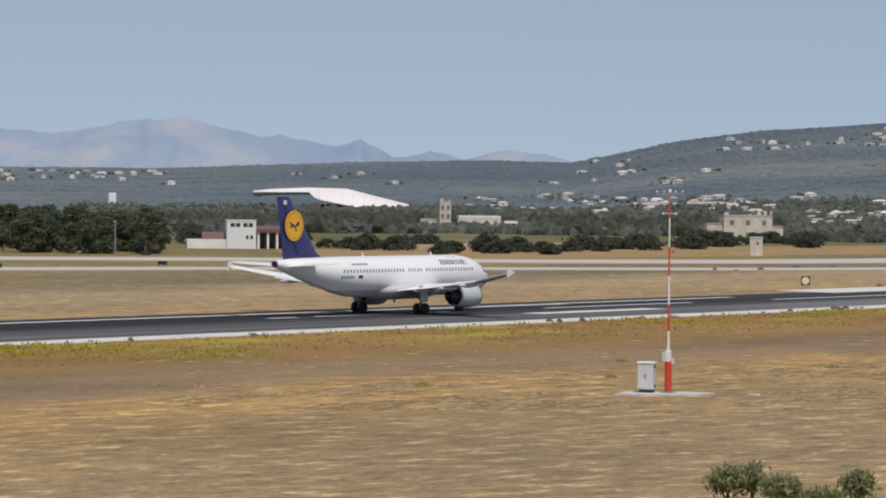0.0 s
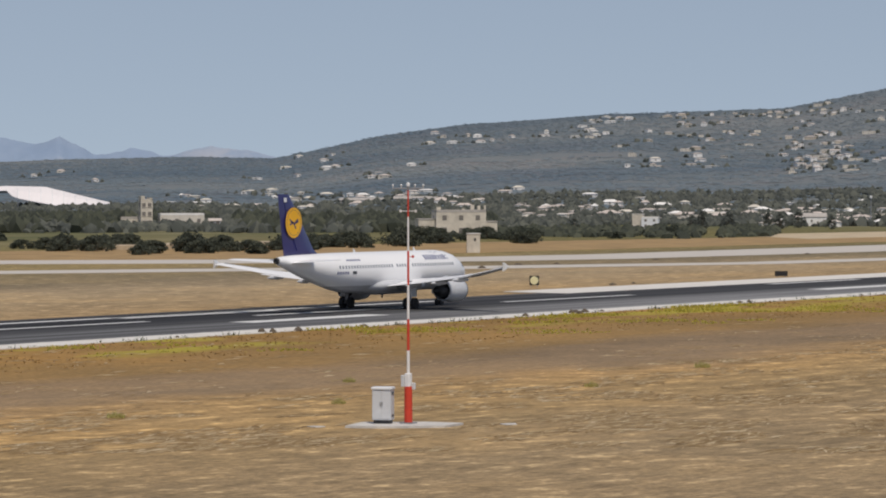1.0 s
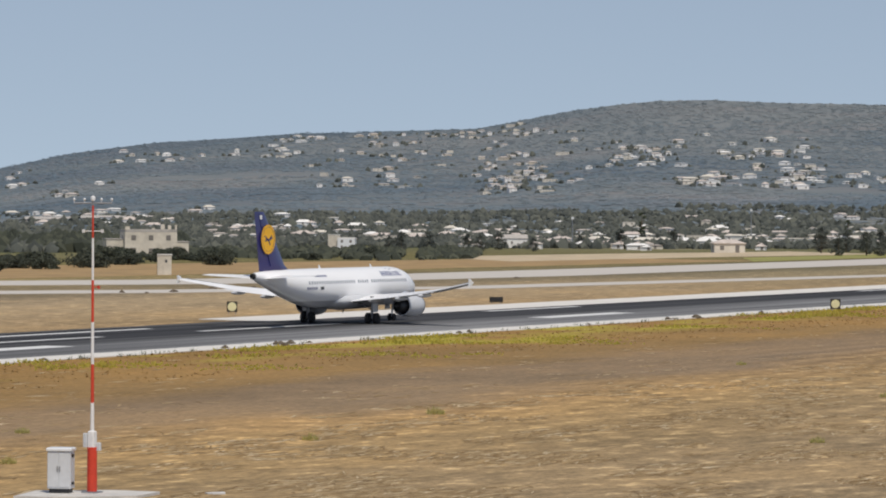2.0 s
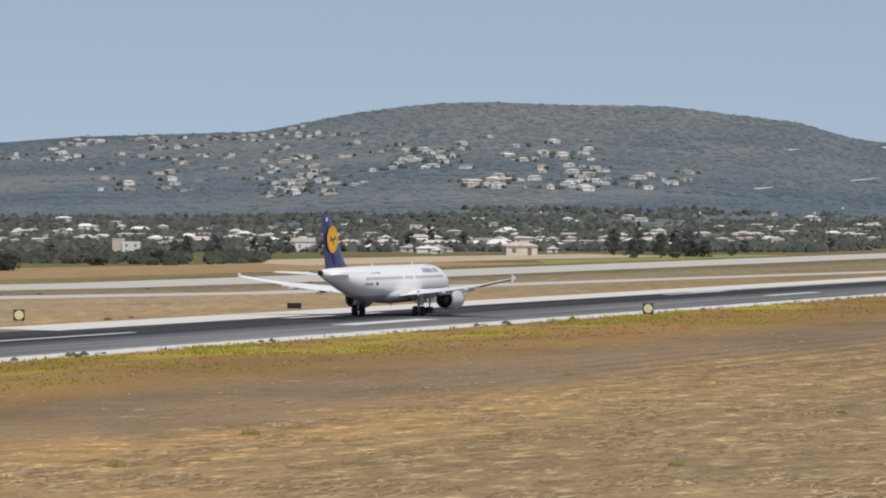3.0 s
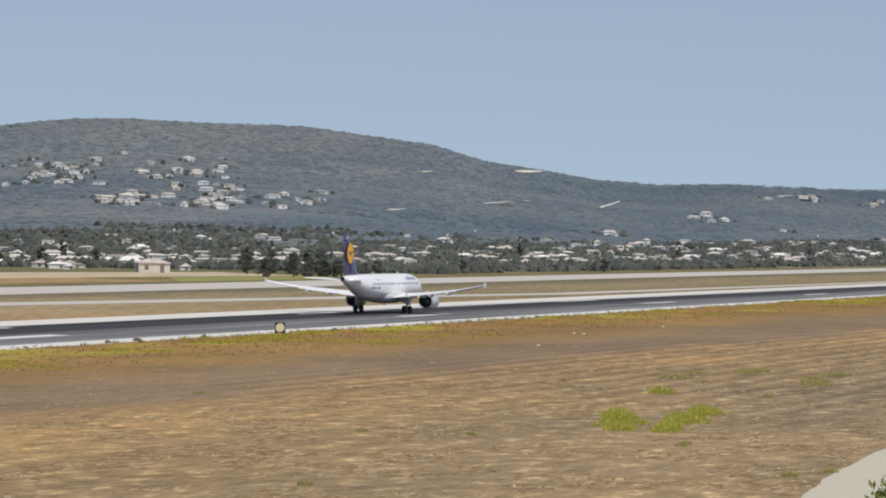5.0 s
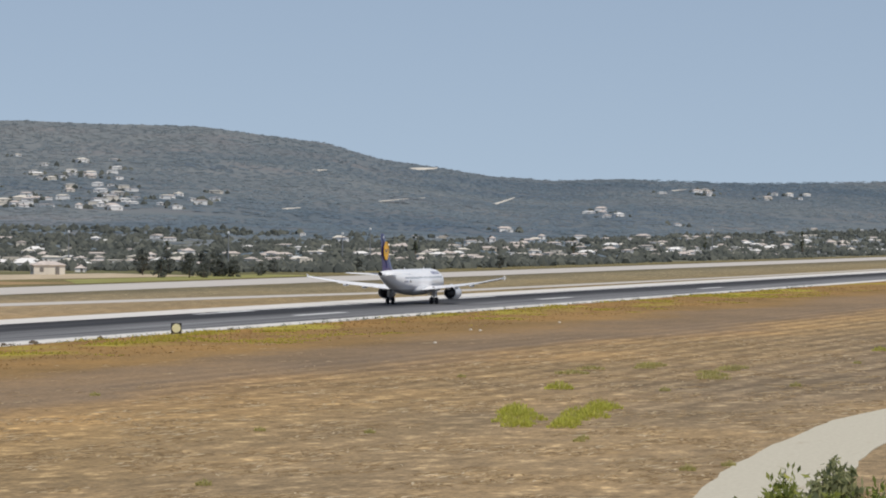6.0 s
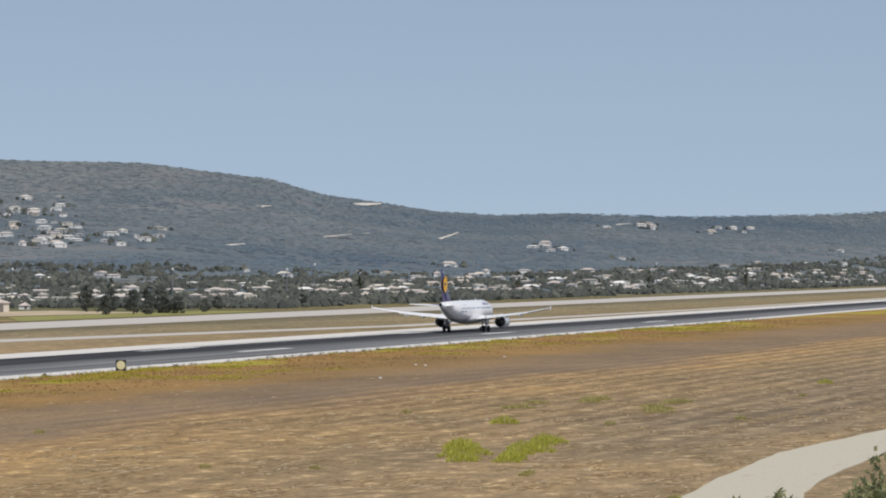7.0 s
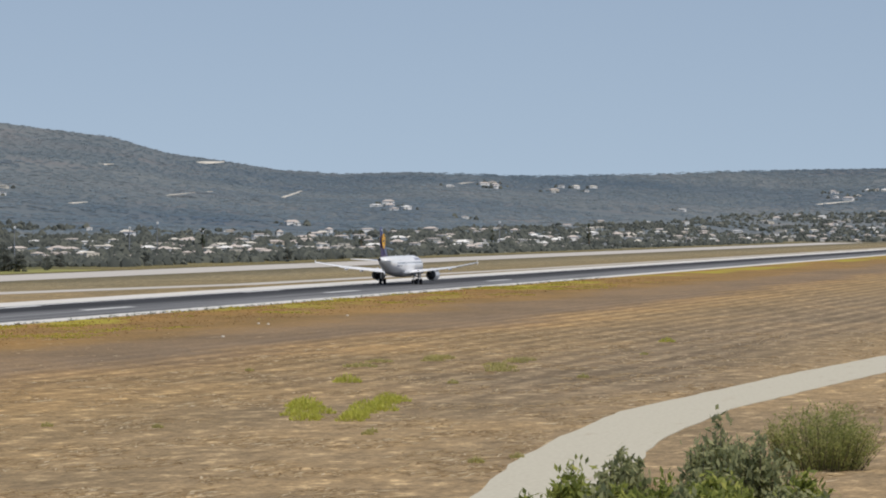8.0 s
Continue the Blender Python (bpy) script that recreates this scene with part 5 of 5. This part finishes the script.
for x, y in taken:
    if math.hypot(x, y) > 1500:
        for _ in range(4):
            q, a_ = tr_rng.uniform(4, 11), tr_rng.uniform(0, 6.28)
            places.append((x + q * math.cos(a_), y + q * math.sin(a_)))
canopy("town_trees", "grey-green trees and hedges between the houses", places, M_TOWNWOOD, tr_rng, .8, 2.3, taken, .95)

places = []
for i in range(5200):
    az, d = tr_rng.uniform(28.6, 39.0), tr_rng.uniform(1010, 1330)
    if 32.4 < az < 34.6 and d < 1175:
        continue
    if noise.noise(Vector((az * 1.6, d * .012, 9))) > -.12:
        places.append((d * math.cos(radians(az)), d * math.sin(radians(az))))
canopy("dark_wood", "dark pine and scrub belt round the old tower", places, M_DARKWOOD, tr_rng, 1.3, 3.2, taken, 1.0)
places = []
for i in range(2600):
    az = tr_rng.uniform(24.3, 29.5)
    d = tr_rng.gauss(985, 32)
    if noise.noise(Vector((az * 2.0, 4, 4))) > -.25:
        places.append((d * math.cos(radians(az)), d * math.sin(radians(az))))
canopy("hedge_scrub", "dense dark green scrub hedge before the town", places, M_DARKWOOD, tr_rng, .8, 1.9, taken, .8)


# ---- trees below the terrace ----
fg = random.Random(21)
DIST = 120.0


def make_young_tree(name, label, r, height, spread, leaf_m, clumps, per, leaf):
    """A bushy young tree: upright shoots, each thick with hanging leaves."""
    tr = thing(name, (0, 0, 0), label, "tree", "trees below the terrace")
    g, c_ = Geo(), Geo()
    g.tube((0, 0, -.2), (0, 0, height * .45), .09, .06, 7)
    for i in range(clumps):
        a_, q = r.uniform(0, 2 * math.pi), math.sqrt(r.random())
        x, y = q * spread * math.cos(a_), q * spread * math.sin(a_)
        top = height * (1 - .16 * q * q) * r.uniform(.84, 1.0)
        if i == 0:
            x, y, top = 0.0, 0.0, height
        low = Vector((x * .35, y * .35, height * .38))
        tip = Vector((x, y, top))
        g.tube(low, tip, .03, .008, 4, False)
        for k in range(per):
            f = r.random() ** .45
            s_ = .23 if f < .9 else .15
            p = low.lerp(tip, f) + Vector((r.gauss(0, s_), r.gauss(0, s_), r.gauss(-.05, .14)))
            u = Vector((r.gauss(0, .6), r.gauss(0, .6), r.gauss(-.7, .5))).normalized()
            w = u.cross(Vector((r.gauss(0, .5), r.gauss(0, .5), 1.0))).normalized()
            l_ = leaf * r.uniform(.6, 1.35)
            c_.add([p - u * l_, p + w * l_ * .42, p + u * l_, p - w * l_ * .42], [(0, 1, 2, 3)])
    part("trunk", g, M_BARK, tr, "thin grey brown stems")
    part("crown", c_, leaf_m, tr, "loose leafy crown")
    return tr


def near_tree(name, label, az, top, spread, leaf_m, clumps, per, leaf, dist=DIST, ex=0.0, ey=0.0, droop=.3, base=.3):
    t_ = make_young_tree(name, label, fg, top, spread, leaf_m, clumps, per, leaf)
    t_.matrix_basis = pose(ex + dist * math.cos(radians(az)), ey + dist * math.sin(radians(az)), 0, 0, 0, fg.uniform(0, 360))


for az, top, spread, olive, dist in ((10.58, 4.35, .8, 0, 118), (9.93, 5.25, .8, 0, 119), (9.2, 5.5, .8, 1, 121), (8.6, 4.95, 1.2, 0, 117), (7.8, 6.45, 1.0, 1, 124), (7.25, 5.9, 1.25, 1, 122),
                                    (7.95, 5.15, 1.3, 0, 116), (6.6, 5.0, 1.1, 0, 118), (9.0, 4.6, 1.1, 0, 115), (6.9, 4.75, 1.2, 1, 115), (9.55, 4.55, .9, 1, 116), (7.5, 4.8, 1.2, 0, 114), (8.35, 4.8, 1.2, 1, 114), (9.75, 4.4, 1.0, 0, 114), (6.45, 4.5, 1.0, 1, 114), (9.3, 4.7, 1.0, 0, 116), (8.05, 5.6, 1.0, 1, 121)):
    near_tree("young_tree", "grey-green leafy young tree beside the track" if olive else "bright green leafy young tree beside the track", az, top, spread, M_OLIVE if olive else M_LEAF, 22, 95, .155, dist)
for az, top, spread, dist in ((29.55, 1.55, .7, 160), (29.2, 1.7, 1.0, 161), (28.8, 1.35, .9, 159), (27.65, 1.5, .55, 160), (28.2, .85, .7, 158)):
    near_tree("young_tree", "grey-green leafy young tree in dry grass", az, top, spread, M_OLIVE, 12, 110, .13, dist, -83.4, -50.6, base=.1)


def make_feather_shrub(x, y, w, h):
    sh = thing("feathery_shrub", (x, y, 0), "large feathery yellow-green broom shrub beside the track", "shrub")
    st, bl = Geo(), Geo()
    for i in range(150):
        a, q = fg.uniform(0, 2 * math.pi), math.sqrt(fg.random())
        bx, by = q * w * .36 * math.cos(a), q * w * .36 * math.sin(a)
        tx_, ty_, tz_ = bx * 1.38 + fg.gauss(0, .2), by * 1.38 + fg.gauss(0, .15), h * (1 - .42 * q ** 3) * fg.uniform(.62, 1.02)
        st.tube((bx * .9, by * .9, -.1), (tx_, ty_, tz_ * .8), .03, .008, 4, False)
        for k in range(95):
            f = fg.uniform(.03, 1)
            p = Vector((bx * .9 + (tx_ - bx * .9) * f + fg.gauss(0, .16), by * .9 + (ty_ - by * .9) * f + fg.gauss(0, .16), tz_ * f + fg.gauss(0, .06)))
            u = Vector((tx_ * .25 + fg.gauss(0, .8), ty_ * .25 + fg.gauss(0, .8), .7)).normalized() * fg.uniform(.10, .22)
            s = Vector((fg.gauss(0, 1), fg.gauss(0, 1), 0)).normalized() * .04
            bl.add([p - s, p + s, p + u], [(0, 1, 2)])
    part("stem", st, M_BARK, sh, "thin brown stems")
    part("foliage", bl, M_REED, sh, "fine feathery foliage")


make_feather_shrub(199, 22.1, 6.2, 3.5)


# ---- weeds and stubble ----
def blades(g, r, x, y, z, n, h, spread, width=.02, lean=.35):
    for _ in range(n):
        px_, py_ = x + r.gauss(0, spread), y + r.gauss(0, spread)
        a = r.uniform(0, math.pi)
        hh = h * r.uniform(.5, 1.2)
        wx, wy = width * math.cos(a), width * math.sin(a)
        g.add([(px_ - wx, py_ - wy, z), (px_ + wx, py_ + wy, z), (px_ + r.gauss(0, lean) * hh, py_ + r.gauss(0, lean) * hh, z + hh)], [(0, 1, 2)])


def puff(g, r, n, h, rad, width):
    """A rounded weed: blades all over a low dome."""
    for _ in range(n):
        a_, q = r.uniform(0, 2 * math.pi), math.sqrt(r.random())
        x, y = rad * q * math.cos(a_), rad * q * math.sin(a_)
        z = h * (1 - q * q) * r.random()
        u = Vector((x * .5 + r.gauss(0, .3), y * .5 + r.gauss(0, .3), 1)).normalized() * r.uniform(.15, .34)
        s_ = Vector((r.gauss(0, 1), r.gauss(0, 1), 0)).normalized() * width
        p = Vector((x, y, z))
        g.add([p - s_, p + s_, p + u], [(0, 1, 2)])


def make_clump(name, label, material, n, h, spread, width):
    cl = thing(name, (0, 0, 0), label, "weed", "weed clumps in the field")
    g = Geo()
    puff(g, fg, n, h, spread, width)
    part("foliage", g, material, cl)
    return cl


clump = make_clump("weed_clump", "fresh yellow-green weed clump in mown grass", M_GREENWEED, 300, .5, 1.0, .035)
clump_small = make_clump("weed_clump", "small pale olive weed in mown grass", M_PALEWEED, 170, .3, .5, .025)
clump_pale = make_clump("weed_clump", "loose pale olive weed patch in mown grass", M_PALEWEED, 260, .28, 1.3, .03)
green = [(411, 62), (300.5, 70.5)]
for k_ in range(8):
    a_, r_ = radians(13.72 + fg.gauss(0, .13)), 249 + 3.0 * k_
    green.append((r_ * math.cos(a_), r_ * math.sin(a_)))
for k_ in range(10):
    a_, r_ = radians(13.15 - .06 * k_ + fg.gauss(0, .10)), 248 + 3.4 * k_
    green.append((r_ * math.cos(a_), r_ * math.sin(a_)))
pale = ((354, 74.6), (356.5, 74.9), (349, 74), (333, 77), (345, 78), (340, 66.5), (347, 66), (352, 66.4), (333, 64.6), (326, 63.2))
small = ((226, 51.8), (228.5, 52.1), (205, 38.9), (200.5, 40.2), (197.0, 89.8), (276, 100), (300, 62), (322, 84), (231, 66), (168, 101), (181, 60), (313, 54), (170, 84.5), (146.0, 88.6), (370, 58), (128, 92), (231, 73))
for protos_, places in ((clump, green), (clump_pale, pale), (clump_small, small)):
    for i, (x, y) in enumerate(places):
        ob = protos_ if i == 0 else copy_thing(protos_, pose(x, y, 0, 0, 0, 37 * i))
        ob.matrix_basis = pose(x, y, 0, 0, 0, 37 * i)
        s = fg.uniform(.7, 1.15)
        ob.scale = (s, s, s)

def straw(g, r, x, y):
    """Cut stalks lying in short swathes."""
    for _ in range(2):
        px_, py_, a = x + r.gauss(0, .5), y + r.gauss(0, .3), r.gauss(0, .35)
        l_, w_, z_ = r.uniform(.3, 1.3), r.uniform(.03, .10), r.uniform(.015, .04)
        ux, uy = math.cos(a) * l_, math.sin(a) * l_
        g.add([(px_ - ux, py_ - uy, .005), (px_ - uy * w_ / l_, py_ + ux * w_ / l_, z_), (px_ + ux, py_ + uy, z_ * .6), (px_ + uy * w_ / l_, py_ - ux * w_ / l_, .005)], [(0, 3, 2, 1)])


g_y, g_r, g_s, g_d = Geo(), Geo(), Geo(), Geo()
for i in range(7500):
    x = fg.uniform(90, 900)
    n = noise.noise(Vector((x * .03, 3.0, 0)))
    y = 150.5 - 24 * fg.random() ** 1.4
    if n + .6 * noise.noise(Vector((x * .07, y * .2, 2))) > .20:
        blades(g_y, fg, x, y, 0, 9, .30 if y > 140 else .16, .8, .13, .8)
    elif y > 122 and fg.random() < .35:
        blades(g_r, fg, x, y, 0, 3, .13, .8, .13, 1.2)
for i in range(380):
    blades(g_d, fg, fg.uniform(90, 900), 150.7 + fg.gauss(0, .3), 0, 7, fg.uniform(.15, .5), .22, .05)
for i in range(60000):
    q = fg.random()
    d = 130 + 330 * q ** 1.2
    az = fg.uniform(4, 42)
    x, y = d * math.cos(radians(az)), d * math.sin(radians(az))
    if 36 < y < 146 or (y < 29 and d > 185):
        if (y < 95 or fg.random() < .12) and noise.noise(Vector((x * .09, y * .18, 7))) > .05:
            straw(g_s, fg, x, y)
solid("yellow_verge_weeds", g_y, M_WEED, "tall yellow-green weeds along the runway verge", "weeds", "stuff")
solid("rusty_verge_grass", g_r, M_RUST, "rust-brown dry grass along the runway verge", "grass", "stuff")
solid("edge_weeds", g_d, M_SCRUB, "dark weeds overhanging the pale gravel edge", "weeds", "stuff")
solid("field_stubble", g_s, M_STRAW, "short straw stubble and dry stalks on the field", "grass", "stuff")


def make_clod(x, y, w, h):
    g = Geo()
    g.turned([(0, w), (h * .5, w * .8), (h, w * .25), (h * 1.02, .01)], (0, 0, -.02), "z", 9)
    g.v = [(a * fg.uniform(.8, 1.2), b * fg.uniform(.6, 1.1), c * fg.uniform(.8, 1.1)) for a, b, c in g.v]
    ob = solid("earth_clod", g, M_BARK, "dark weedy earth clod on the gravel edge", "clod", at=(x, y, .05))
    ob["group"] = "earth clods along the runway"


for i in range(22):
    make_clod(fg.uniform(170, 480), 151.2 + fg.uniform(-.5, .3), fg.uniform(.25, .65), fg.uniform(.15, .4))
for x, y in ((404, 199.0), (397, 198.4), (470, 262), (478, 262), (470, 266), (500, 267.5), (512, 267), (550, 268), (610, 267)):
    make_clod(x, y, fg.uniform(.4, .8), fg.uniform(.2, .4))
for x, y in ((476, 123), (419, 112.3), (473, 121), (520, 122)):
    solid("pale_stone", Geo().turned([(0, .2), (.12, .17), (.18, .05)], axis="z", n=8), M_STONE, "pale stone lying in the mown grass", "stone", at=(x, y, 0))


# ---- movement ----
def motions():
    run = [(0.0, 246.0), (0.5, 271.4), (1.0, 299.0), (1.2, 311.0), (2.3, 375.6), (2.5, 389.2), (3.0, 423.6), (3.5, 457.8), (4.0, 492.4), (4.5, 528.1), (6.0, 639.8), (6.5, 678.4), (7.0, 717.0), (7.5, 756.4), (8.0, 796.0)]
    walk(airliner, [(t, pose(x, CENTRE_Y + .2, 0.05)) for t, x in run])
    for wheel, at in plane_wheels:
        walk(wheel, [(k / 10, pose(*at, 0, 80.0 * k, 0)) for k in range(81)])


motions()
